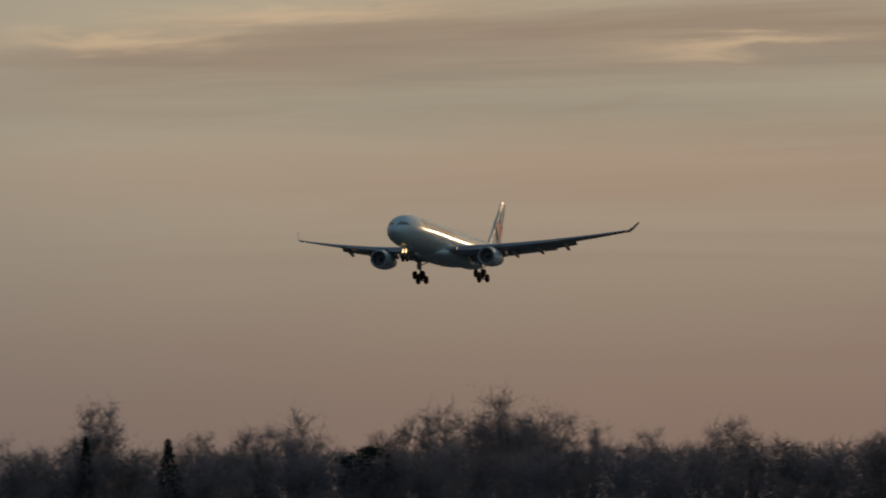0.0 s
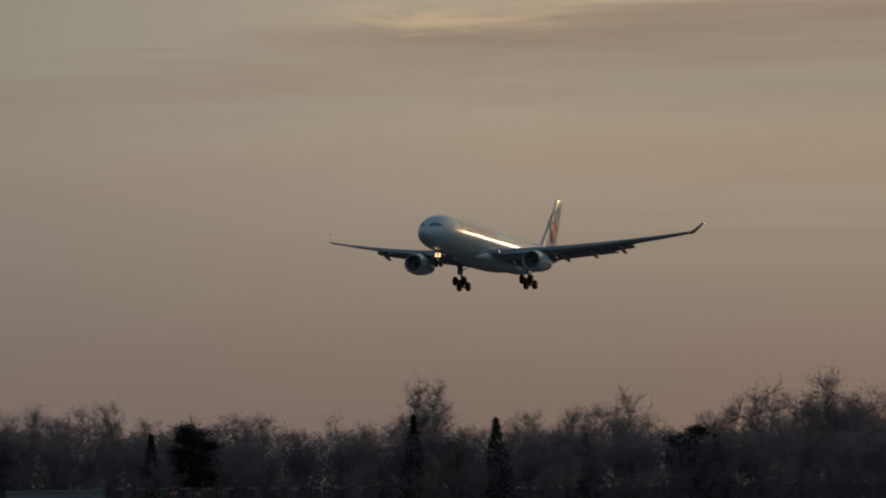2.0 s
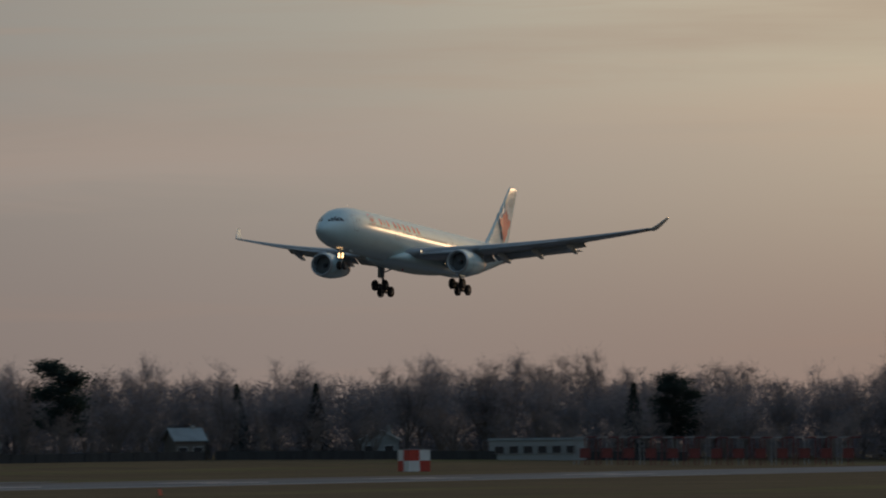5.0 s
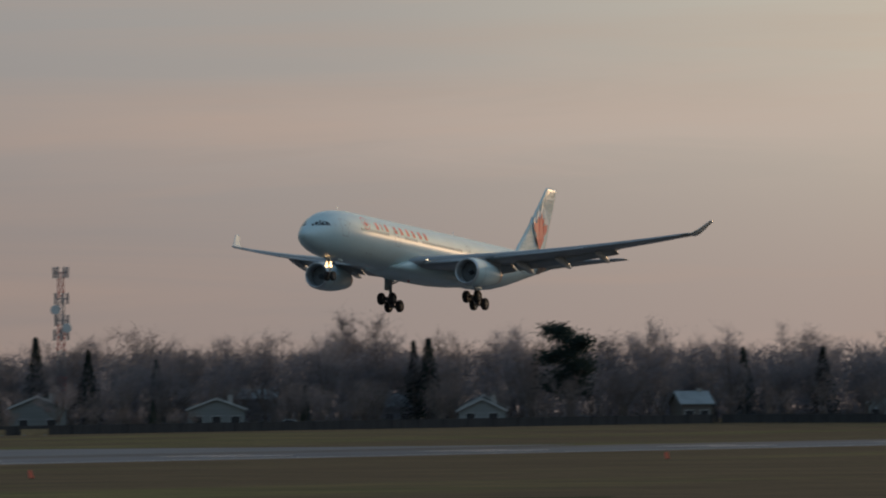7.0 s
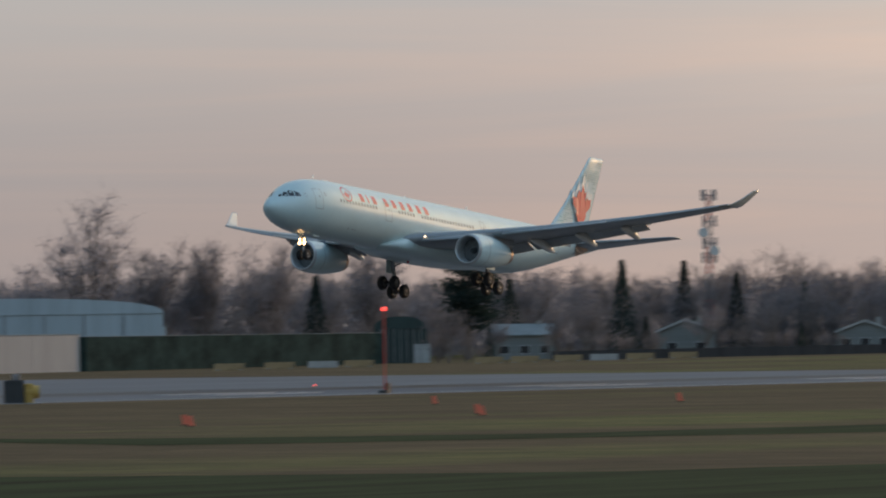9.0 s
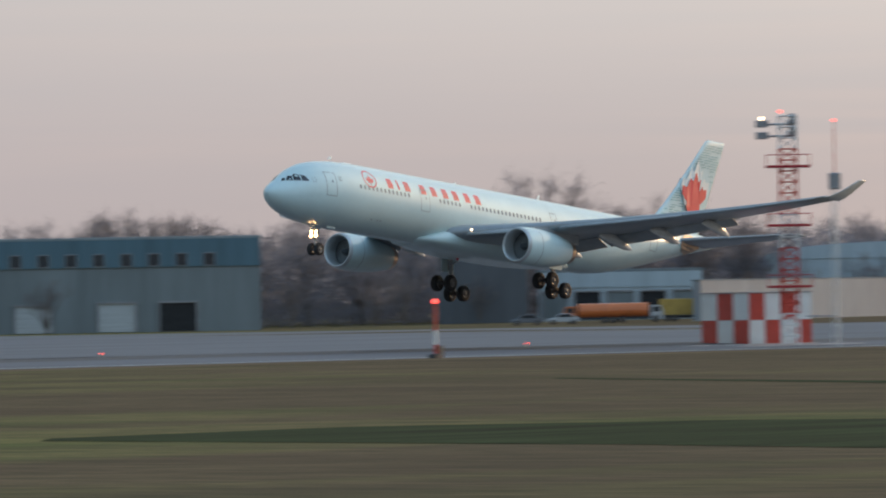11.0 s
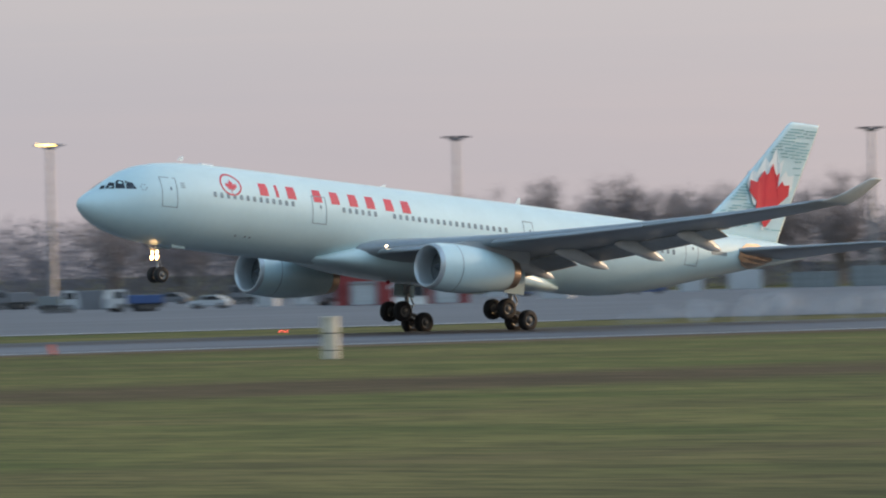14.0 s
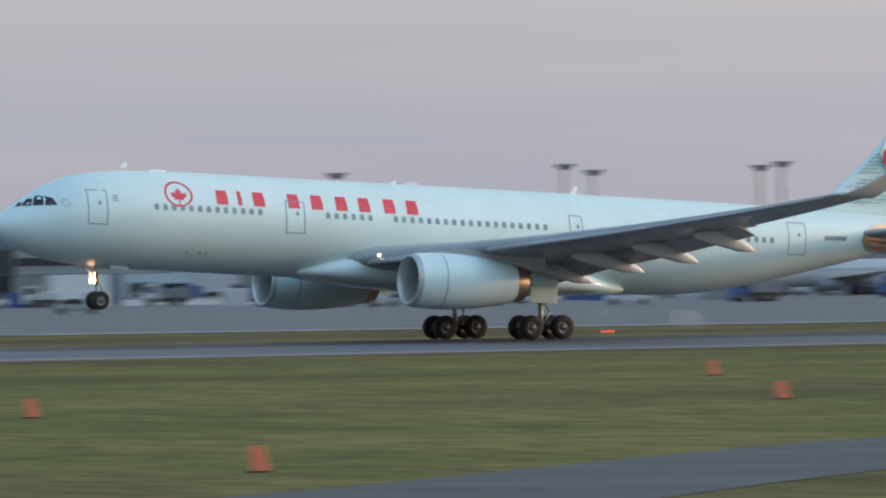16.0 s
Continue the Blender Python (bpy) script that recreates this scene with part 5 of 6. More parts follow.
build_glide_tower()
build_shelter(bearing(-54.24, 415.5, 36), 6.6, 7.0, 4.6, 4, 2, "red and white checkered equipment shelter beside the runway", side_cols=3)
build_shelter(bearing(-66.24, 505, 30), 3.7, 3.4, 3.3, 2, 2, "small red and white checkered shelter in the far grass")
build_shelter(bearing(-46.42, 612, 4), 4.0, 2.6, 3.2, 6, 5, "white shelter with small dark red checks by the taxiway")
build_shelter(bearing(-47.8, 625, 4), 7.0, 3.0, 3.3, 5, 2, "red and white checkered low shelter by the taxiway")


def build_slim_mast():
    e = thing("monitor_mast", "slim guyed lattice mast with a red lamp beside the shelter", "mast", at(567, 400, -50))
    bm = bmesh.new()
    lattice(bm, 0.55, 0.5, 14.0, 16, 0.035, legs=3)
    part("mast_section", bm, SIGNALWHITE, e)
    bm = bmesh.new()
    tube(bm, (0, 0, 14), (0, 0, 18.9), 0.06, 0.04)
    part("rod", bm, SIGNALRED, e)
    bm = bmesh.new()
    bbox(bm, -0.5, 0.5, -0.4, 0.4, 13.2, 14.6, 0.1)
    tube(bm, (-0.2, 0, 2.6), (-2.6, 0, 2.6), 0.05)
    part("aerial_box", bm, STEEL, e)
    bm = bmesh.new()
    bmesh.ops.create_uvsphere(bm, u_segments=8, v_segments=6, radius=0.13, matrix=Matrix.Translation((0, 0, 19)))
    part("obstruction_light", bm, REDLAMP, e, "red obstruction light")


build_slim_mast()


def build_pole_mast(m, h, label, bands=6, r=0.16):
    e = thing("marker_mast", label, "mast", m)
    for i in range(bands):
        bm = bmesh.new()
        tube(bm, (0, 0, h * i / bands), (0, 0, h * (i + 1) / bands), r, r, 10)
        part("mast_section", bm, SIGNALRED if i >= bands // 2 or i % 2 == 0 else SIGNALWHITE, e)
    bm = bmesh.new()
    bbox(bm, -0.5, 0.5, -0.4, 0.4, -0.05, 0.35, 0.05)
    bbox(bm, 0.15, 0.75, -0.2, 0.2, 0.2, 1.0, 0.04)
    part("base", bm, DARKBOX, e)
    bm = bmesh.new()
    bmesh.ops.create_uvsphere(bm, u_segments=8, v_segments=6, radius=0.2, matrix=Matrix.Translation((0, 0, h + 0.1)))
    part("obstruction_light", bm, REDLAMP, e, "red obstruction light")


build_pole_mast(at(636, 397), 7.6, "slim red mast with a red lamp beside the runway", 2, 0.08)
build_pole_mast(at(502, 392), 4.3, "short red mast with sensors beside the runway", 4, 0.13)


def build_generator():
    e = thing("generator", "dark cabinet and yellow tank on a skid in the grass", "generator", at(569, 391, -50))
    bm = bmesh.new()
    bbox(bm, -1.4, 0.2, -0.8, 0.8, 0.05, 2.0, 0.06)
    part("cabinet", bm, DARKBOX, e)
    bm = bmesh.new()
    tube(bm, (0.3, 0, 1.0), (1.5, 0, 1.0), 0.55, 0.55, 14)
    bbox(bm, 0.3, 1.0, -0.5, 0.5, 0.05, 1.7, 0.05)
    part("tank", bm, YELLOWP, e, "ochre yellow tank")
    bm = bmesh.new()
    bbox(bm, -1.5, 1.6, -0.85, 0.85, -0.05, 0.1, 0.02)
    part("skid", bm, STEEL, e)
    bm = bmesh.new()
    bbox(bm, -0.7, -0.1, -0.3, 0.3, 2.0, 2.5, 0.05)
    part("exhaust_box", bm, STEEL, e)


build_generator()


def build_marker_board(m):
    """A small leaning orange taxi marker: board on a foot."""
    e = thing("marker_board", "small orange-red marker board standing in the grass", "marker", m, "marker boards in the grass")
    bm = bmesh.new()
    loft(bm, [[Vector(p) for p in ((-0.12, -0.03, 0.02), (0.26, -0.03, 0.02), (0.26, 0.03, 0.02), (-0.12, 0.03, 0.02))],
              [Vector(p) for p in ((-0.22, -0.03, 0.62), (0.08, -0.03, 0.62), (0.08, 0.03, 0.62), (-0.22, 0.03, 0.62))]])
    part("board", bm, ORANGE, e)
    bm = bmesh.new()
    bbox(bm, -0.28, 0.28, -0.12, 0.12, -0.03, 0.04, 0.01)
    part("foot", bm, TYRE, e)
    return e


MARKERS = [(191, 321), (163, 261), (161, 298), (135, 245), (106, 242), (81, 172), (219, 355), (221, 350), (232, 368), (194, 294), (234, 344), (240, 357), (258, 383), (228, 363), (195, 296), (239, 350),
           (526, 324), (444, 270), (528, 304), (407, 268), (455, 277), (687, 328), (400, 263), (258, 387), (290, 391)]
first = None
for i, (x, y) in enumerate(MARKERS):
    m = at(x, y, math.degrees(-math.atan2(x, y)) + (i * 37) % 23 - 11)
    if first is None:
        first = build_marker_board(m)
    else:
        copy_thing(first, m)


def build_edge_light(m):
    e = thing("edge_light", "low runway edge light with a reddish lens", "edge light", m, "runway edge lights")
    bm = bmesh.new()
    tube(bm, (0, 0, -0.05), (0, 0, 0.32), 0.06, 0.05, 8)
    part("stem", bm, YELLOWP, e)
    bm = bmesh.new()
    bmesh.ops.create_uvsphere(bm, u_segments=8, v_segments=6, radius=0.09, matrix=Matrix.Translation((0, 0, 0.36)))
    part("lens", bm, REDLAMP, e, "glowing red lens")
    return e


first = None
for i, x in enumerate(range(60, 760, 60)):
    m = at(x, 458, 0)
    first = build_edge_light(m) if first is None else (copy_thing(first, m) and first)


def build_pillar():
    e = thing("instrument_pillar", "cream cylindrical instrument pillar with dark joints in the grass", "pillar", at(268, 337))
    cream = mat("cream_paint", (0.58, 0.53, 0.44), 0.6, 0, 0.12, 0.8)
    for z0, z1, r in ((-0.1, 0.42, 0.46), (0.47, 1.32, 0.45), (1.37, 2.16, 0.45)):
        bm = bmesh.new()
        tube(bm, (0, 0, z0), (0, 0, z1), r, r, 20)
        part("drum", bm, cream, e)
    for z in (0.4, 1.3):
        bm = bmesh.new()
        tube(bm, (0, 0, z), (0, 0, z + 0.09), 0.42, 0.42, 20)
        part("joint", bm, DARKBOX, e)
    bm = bmesh.new()
    tube(bm, (0, 0, 2.15), (0, 0, 2.22), 0.49, 0.46, 20)
    part("cap", bm, cream, e)


build_pillar()
e = thing("bollard", "orange-red bollard beside the runway", "bollard", at(438, 390))
bm = bmesh.new()
tube(bm, (0, 0, -0.05), (0, 0, 1.2), 0.3, 0.26, 12)
part("post", bm, ORANGE, e)
bm = bmesh.new()
tube(bm, (0, 0, 0.8), (0, 0, 0.95), 0.31, 0.3, 12)
part("band", bm, SIGNALWHITE, e)


FADEDRED = mat("faded_red_paint", (0.20, 0.045, 0.04), 0.7, 0, 0.15, 0.8)
FADEDGREY = mat("faded_grey_paint", (0.30, 0.30, 0.30), 0.7, 0, 0.1, 0.8)


def build_aerial_array():
    """Rows of red and white frames across the far end of the field."""
    e = thing("aerial_array", "long row of red and white localizer frames in far grass", "aerial array", None)
    n = 26
    for i in range(n):
        k = i / (n - 1)
        az = radians(67.35 + 1.9 * k)
        r = 1365
        x, y = r * math.sin(az), r * math.cos(az)
        z = ground_z(x, y)
        d = Vector((math.cos(az), -math.sin(az), 0))
        bm = bmesh.new()
        p = Vector((x, y, z))
        tube(bm, p - Vector((0, 0, .2)), p + Vector((0, 0, 4.6)), 0.09, 0.09, 6)
        tube(bm, p + d * 0.7 - Vector((0, 0, .2)), p + d * 0.7 + Vector((0, 0, 4.6)), 0.07, 0.07, 6)
        part("post", bm, FADEDRED if i % 3 else FADEDGREY, e)
        bm = bmesh.new()
        tube(bm, p + Vector((0, 0, 4.6)), p + d * 2.2 + Vector((0, 0, 4.6)), 0.11, 0.11, 6)
        part("beam", bm, FADEDRED if i % 2 else FADEDGREY, e)
        if i % 2:
            bm = bmesh.new()
            bbox(bm, -0.9, 0.9, -0.1, 0.1, 1.2, 2.8)
            o = part("frame", bm, FADEDRED, e)
            o.matrix_basis = Matrix.LocRotScale(p, Euler((0, 0, -az)), None)
    return e


build_aerial_array()


# ---- buildings across the field ----
GREYWALL = mat("grey_cladding", (0.195, 0.222, 0.232), 0.7, 0, 0.12, 0.08, stretch=(3, 3, 0.3))
TEALWALL = mat("slate_teal_cladding", (0.085, 0.16, 0.205), 0.55, 0, 0.12, 0.1, stretch=(4, 4, 0.3))
WHITECLAD = mat("white_cladding", (0.44, 0.52, 0.57), 0.55, 0.1, 0.08, 0.1, stretch=(4, 4, 0.3))
HANGARPALE = mat("pale_blue_grey_cladding", (0.27, 0.33, 0.38), 0.55, 0, 0.08, 0.1, stretch=(4, 4, 0.3))
BLUECLAD = mat("blue_cladding", (0.05, 0.11, 0.20), 0.5, 0, 0.12, 0.15)
GREENTIN = mat("dark_green_sheet", (0.026, 0.055, 0.054), 0.6, 0, 0.2, 0.3, stretch=(4, 4, 0.3))
HEDGE = mat("green_mesh_screen", (0.035, 0.060, 0.056), 0.9, 0, 0.3, 0.3, bump=0.3, spec=0.05)
REDWALL = mat("red_cladding", (0.27, 0.035, 0.035), 0.65, 0, 0.15, 0.4)
BLUEGLASS = mat("blue_grey_glass_wall", (0.10, 0.16, 0.215), 0.25, 0, 0.15, 0.3)
ROLLER = mat("roller_door", (0.45, 0.47, 0.48), 0.6, 0, 0.08, 0.5, stretch=(0.3, 0.3, 8))
# near-black colour painting the shade inside open doorways and bays
DOORSHADE = mat("doorway_shade", (0.02, 0.02, 0.023), 0.8, 0, 0.2, 1.0)


def hall(name, label, m, w, d, h, wall, openings=(), band=None, parapet=0.4, windows=()):
    """A flat-roofed hall. openings and windows: (x0, x1, z0, z1, material) on its front; panels stand proud of joints."""
    e = thing(name, label, "building", m)
    bm = bmesh.new()
    bbox(bm, -w / 2, w / 2, 0, d, -0.6, h)
    part("wall", bm, wall, e)
    bm = bmesh.new()
    bbox(bm, -w / 2 - 0.2, w / 2 + 0.2, -0.2, d + 0.2, h, h + parapet, 0.05)
    part("roof", bm, ROOFPALE, e)
    if band:
        z0, z1, bmat = band
        n = max(2, int(w / 12))
        for i in range(n):
            bm = bmesh.new()
            bbox(bm, -w / 2 + w * i / n + 0.02, -w / 2 + w * (i + 1) / n - 0.02, -0.18, 0.05, z0, z1)
            part("panel", bm, bmat, e)
    for x0, x1, z0, z1, om in openings:
        bm = bmesh.new()
        for a, b, c, dd in ((x0 - 0.25, x0, z0, z1 + 0.25), (x1, x1 + 0.25, z0, z1 + 0.25), (x0, x1, z1, z1 + 0.25)):
            bbox(bm, a, b, -0.3, 0.0, c, dd)
        f = part("door_frame", bm, STEEL, e)
        # a near-black panel here is painted shade in an open doorway
        bm = bmesh.new()
        bbox(bm, x0, x1, -0.1, -0.02, z0, z1)
        part("door", bm, om, f)
    for x0, x1, z0, z1, om in windows:
        bm = bmesh.new()
        bbox(bm, x0 - 0.12, x1 + 0.12, -0.24, 0.0, z0 - 0.12, z1 + 0.12)
        f = part("window", bm, STEEL, e)
        bm = bmesh.new()
        bbox(bm, x0, x1, -0.28, -0.23, z0, z1)
        part("pane", bm, om, f)
    return e


# the long cargo hall: front runs parallel to the runway
cargo = hall("cargo_hall", "long grey hall with a slate-teal upper storey and loading doors", bearing(-47.2, 776), 144, 40, 12.8, GREYWALL,
             openings=[(-45.2, -40.3, 0.1, 4.3, DOORSHADE), (-27.2, -22.4, 0.1, 3.8, ROLLER), (-13.1, -7.3, 0.1, 3.8, ROLLER), (4, 9, 0.1, 3.8, ROLLER), (25.5, 30.7, 0.1, 4.4, DOORSHADE), (38, 43, 0.1, 3.8, ROLLER), (49.5, 54.6, 0.1, 4, ROLLER), (58, 63, 0.1, 4, DOORSHADE)],
             band=(9.0, 12.85, TEALWALL), windows=[(-66.0 + 3.83 * i, -64.6 + 3.83 * i, 9.2, 10.8, HOUSEGLASS) for i in range(35)])
for x0, x1, z0, z1, mt in ((-45.6, -39.9, 5.0, 5.9, SIGNALWHITE), (25.2, 31.0, 5.2, 6.0, BLUECLAD)):
    bm = bmesh.new()
    bbox(bm, x0, x1, -0.35, -0.05, z0, z1, 0.04)
    part("sign_board", bm, mt, cargo, "plain sign board over a loading door")
hall("blue_glass_office", "blue-grey glass-clad office block with rooftop plant", bearing(-39.05, 905), 14.5, 14, 10.6, BLUEGLASS,
     windows=[(-6.6 + 2.7 * i, -4.6 + 2.7 * i, 1.6 + 3.1 * j, 2.7 + 3.1 * j, WINDOWGREY) for i in range(5) for j in range(3)])
hall("red_shed", "low red-clad store with pale doors by the apron", bearing(-39.0, 700), 14.5, 7, 3.4, REDWALL, openings=[(-5.5, -3, 0.1, 2.4, ROLLER), (3.6, 6, 0.1, 2.4, ROLLER)])
build_house(bearing(-39.05, 690), 3.6, 3.4, 2.0, 1.0, True, SIGNALWHITE, ROOFPALE, "white gabled hut before the red store", False)
hall("grey_workshop", "dark grey workshop with a pale upper block", bearing(-52.35, 740), 13, 16, 9.6, mat("dark_grey_cladding", (0.10, 0.11, 0.125), 0.6, 0, 0.1, 0.2, stretch=(3, 3, 0.3)), parapet=0.5)
hall("garage_row", "flat-roofed garage with open bays and vents on top", bearing(-53.3, 738), 24.5, 14, 7.2, WHITECLAD,
     openings=[(-11.6 + 4.9 * i, -8.0 + 4.9 * i, 0.2, 4.2, DOORSHADE if i % 2 else GREYWALL) for i in range(5)], band=(4.9, 7.2, WHITECLAD))
hall("grey_screen_wall", "long blank grey-white wall before a hangar", at(982, 690), 75, 1.2, 5.6, mat("pale_grey_panels", (0.30, 0.32, 0.34), 0.7, 0, 0.1, 0.1, stretch=(2, 2, 0.3)), parapet=0.15,
     band=(-0.2, 5.55, mat("pale_grey_panel", (0.31, 0.33, 0.35), 0.65, 0, 0.08, 0.1, stretch=(2, 2, 0.3))))
hall("hangar_annex", "low pale annex beside the white hangar", bearing(-56.3, 742), 10, 12, 6.4, WHITECLAD, parapet=0.2)
hall("green_screen", "long dark green screen fence", at(1062, 689.5), 83, 1.0, 5.0, HEDGE, parapet=0.08, band=(-0.2, 4.95, HEDGE))
hall("terminal_hall", "low grey apron building with dark glazing", bearing(-28.4, 905), 62, 20, 8.2, mat("blue_grey_cladding", (0.16, 0.19, 0.22), 0.5, 0, 0.12, 0.1), band=(6.2, 8.3, BLUEGLASS),
     openings=[(-29 + 8 * i, -24 + 8 * i, 0.2, 4.2, DOORSHADE if i % 3 else ROLLER) for i in range(7)], windows=[(-30 + 4 * i, -27.4 + 4 * i, 4.6, 5.8, HOUSEGLASS) for i in range(15)])
hall("terminal_hall", "low grey apron building with dark glazing", bearing(-24.0, 900), 66, 20, 7.9, GREYWALL, band=(5.6, 7.9, mat("slate_cladding", (0.10, 0.13, 0.16), 0.5, 0, 0.12, 0.1)),
     openings=[(-31 + 9 * i, -26 + 9 * i, 0.2, 4.4, ROLLER if i % 2 else DOORSHADE) for i in range(7)])
hall("apron_office", "grey flat-roofed apron office with dark windows", bearing(-32.2, 930), 30, 14, 6.0, GREYWALL, windows=[(-14 + 2.6 * i, -12.4 + 2.6 * i, 3.0, 4.6, HOUSEGLASS) for i in range(11)], openings=[(-6, -2, 0.2, 2.6, DOORSHADE)])
hall("white_gatehouse", "tall white rendered block beside the apron", bearing(-24.0, 850), 6.4, 9, 9.5, SIGNALWHITE, windows=[(-2.6, -0.8, 4.6, 5.6, HOUSEGLASS), (0.8, 2.6, 4.6, 5.6, HOUSEGLASS)])
hall("low_wall", "long low white wall along the apron", bearing(-24.75, 828), 14.5, 0.5, 0.9, SIGNALWHITE, parapet=0.05)
hall("freight_office", "pale grey flat-roofed freight office", bearing(-24.55, 846), 8.4, 8, 4.4, WHITECLAD, openings=[(-3.2, -1.0, 0.1, 2.4, DOORSHADE)], windows=[(0.2, 3.4, 1.2, 2.4, HOUSEGLASS)])
hall("flat_house", "low flat-roofed pale building at the field's edge", bearing(-67.1, 562), 17, 8, 3.4, SIDING, windows=[(-7.5 + 2.5 * i, -6 + 2.5 * i, 1.2, 2.4, HOUSEGLASS) for i in range(6)])


def arched_hall(name, label, m, w, d, base_h, rise, wall, roof, doors=()):
    e = thing(name, label, "hangar", m)
    bm = bmesh.new()
    bbox(bm, -w / 2, w / 2, 0, d, -0.6, base_h)
    part("wall", bm, wall, e)
    n = 18
    pts = [(-w / 2 * 1.005, base_h + 0.02)] + [(-w / 2 * math.cos(math.pi * i / n) * 1.005, base_h + 0.05 + rise * math.sin(math.pi * i / n) ** 0.8) for i in range(1, n)] + [(w / 2 * 1.005, base_h + 0.02)]
    bm = bmesh.new()
    loft(bm, [[Vector((x, -0.15, z)) for x, z in pts], [Vector((x, d, z)) for x, z in pts]])
    part("roof", bm, roof, e)
    for i in range(1, 8):
        bm = bmesh.new()
        x = -w / 2 + w * i / 8
        bbox(bm, x - 0.08, x + 0.08, -0.3, 0.0, -0.4, base_h)
        part("pilaster", bm, STEEL, e)
    for x0, x1, z1, om in doors:
        bm = bmesh.new()
        bbox(bm, x0, x1, -0.22, -0.02, 0.0, z1)
        part("door", bm, om, e)
    return e


arched_hall("white_hangar", "wide white hangar with a shallow curved roof", bearing(-55.4, 742), 50, 40, 8.6, 2.6, WHITECLAD, WHITECLAD)
blue_hangar = arched_hall("blue_hangar", "hangar with a pale arched front over blue doors", bearing(-34.15, 1075), 34, 40, 7.4, 3.6, HANGARPALE, HANGARPALE, [(-16.5, -8.4, 4.6, BLUECLAD), (-8.2, -0.1, 4.6, BLUECLAD), (0.1, 8.2, 4.6, BLUECLAD), (8.4, 12.4, 4.6, BLUECLAD)])
bm = bmesh.new()
bbox(bm, 12.6, 15.4, -1.2, -0.02, -0.4, 7.6, 0.05)
part("corner_tower", bm, WHITECLAD, blue_hangar, "white corner column")
hall("hangar_workshop", "flat-roofed pale workshop with blue lower walls beside the hangar", bearing(-35.45, 1075), 30, 30, 6.0, HANGARPALE, band=(1.2, 4.6, BLUECLAD), parapet=0.3)
arched_hall("green_shed", "dark green metal shed with a rounded roof", bearing(-58.14, 690), 8.4, 14, 5.4, 2.0, GREENTIN, GREENTIN, [(2.0, 4.6, 3.0, ROLLER)])


BARRIERTAN = mat("dull_yellow_barrier", (0.34, 0.235, 0.12), 0.75, 0, 0.18, 0.8)


def build_barrier(m, mt, label):
    e = thing("road_barrier", label, "barrier", m, "barriers along the perimeter road")
    bm = bmesh.new()
    loft(bm, [[Vector((-2.2, y, z)) for y, z in ((-0.35, -0.05), (0.35, -0.05), (0.28, 0.3), (0.14, 1.0), (-0.14, 1.0), (-0.28, 0.3))], [Vector((2.2, y, z)) for y, z in ((-0.35, -0.05), (0.35, -0.05), (0.28, 0.3), (0.14, 1.0), (-0.14, 1.0), (-0.28, 0.3))]])
    part("block", bm, mt, e)
    for x in (-1.9, 1.4):
        bm = bmesh.new()
        bbox(bm, x, x + 0.5, -0.4, 0.4, -0.04, 0.12)
        part("foot", bm, CONCRETE, e)


for az, k in ((-56.95, 0), (-57.3, 0), (-57.6, 1), (-57.85, 0), (-58.75, 0), (-59.0, 0), (-59.3, 0), (-59.55, 1), (-59.8, 0), (-60.1, 0)):
    build_barrier(bearing(az, 655), CONCRETE if k else BARRIERTAN, "pale concrete road barrier" if k else "dull yellow road barrier on the grass edge")


def build_telecom_tower():
    e = thing("telecom_tower", "tall lattice telecom tower with dish and panel aerials among trees", "tower", bearing(-60.29, 735))
    for i in range(6):
        bm = bmesh.new()
        lattice(bm, 1.7 - 0.13 * i, 1.57 - 0.13 * i, 4.7, 4, 0.10, 4.7 * i)
        part("mast_section", bm, DARKRED if i % 2 else STEEL, e)
    for z, n in ((28.2, 6), (23.5, 5), (19.6, 5), (17.0, 4)):
        bm = bmesh.new()
        tube(bm, (-1.2, 0, z), (1.2, 0, z), 0.1)
        tube(bm, (0, -1.2, z), (0, 1.2, z), 0.1)
        part("bracket", bm, STEEL, e)
        for k in range(n):
            a = 2 * math.pi * k / n
            bm = bmesh.new()
            bbox(bm, 1.2 * math.cos(a) - 0.22, 1.2 * math.cos(a) + 0.22, 1.2 * math.sin(a) - 0.15, 1.2 * math.sin(a) + 0.15, z - 1.0, z + 1.0, 0.05)
            part("aerial_panel", bm, STEEL, e, "grey panel aerial")
    for z, x in ((21.5, -1.0), (18.2, 1.0)):
        bm = bmesh.new()
        tube(bm, (x, -1.2, z), (x, -1.7, z), 0.9, 0.85, 16)
        part("dish", bm, SIGNALWHITE, e)


build_telecom_tower()

LAMPYELLOW = mat("sodium_lamp_glass", (1.0, 0.72, 0.25), 0.3, emit=7.0, emit_color=(1.0, 0.62, 0.12))


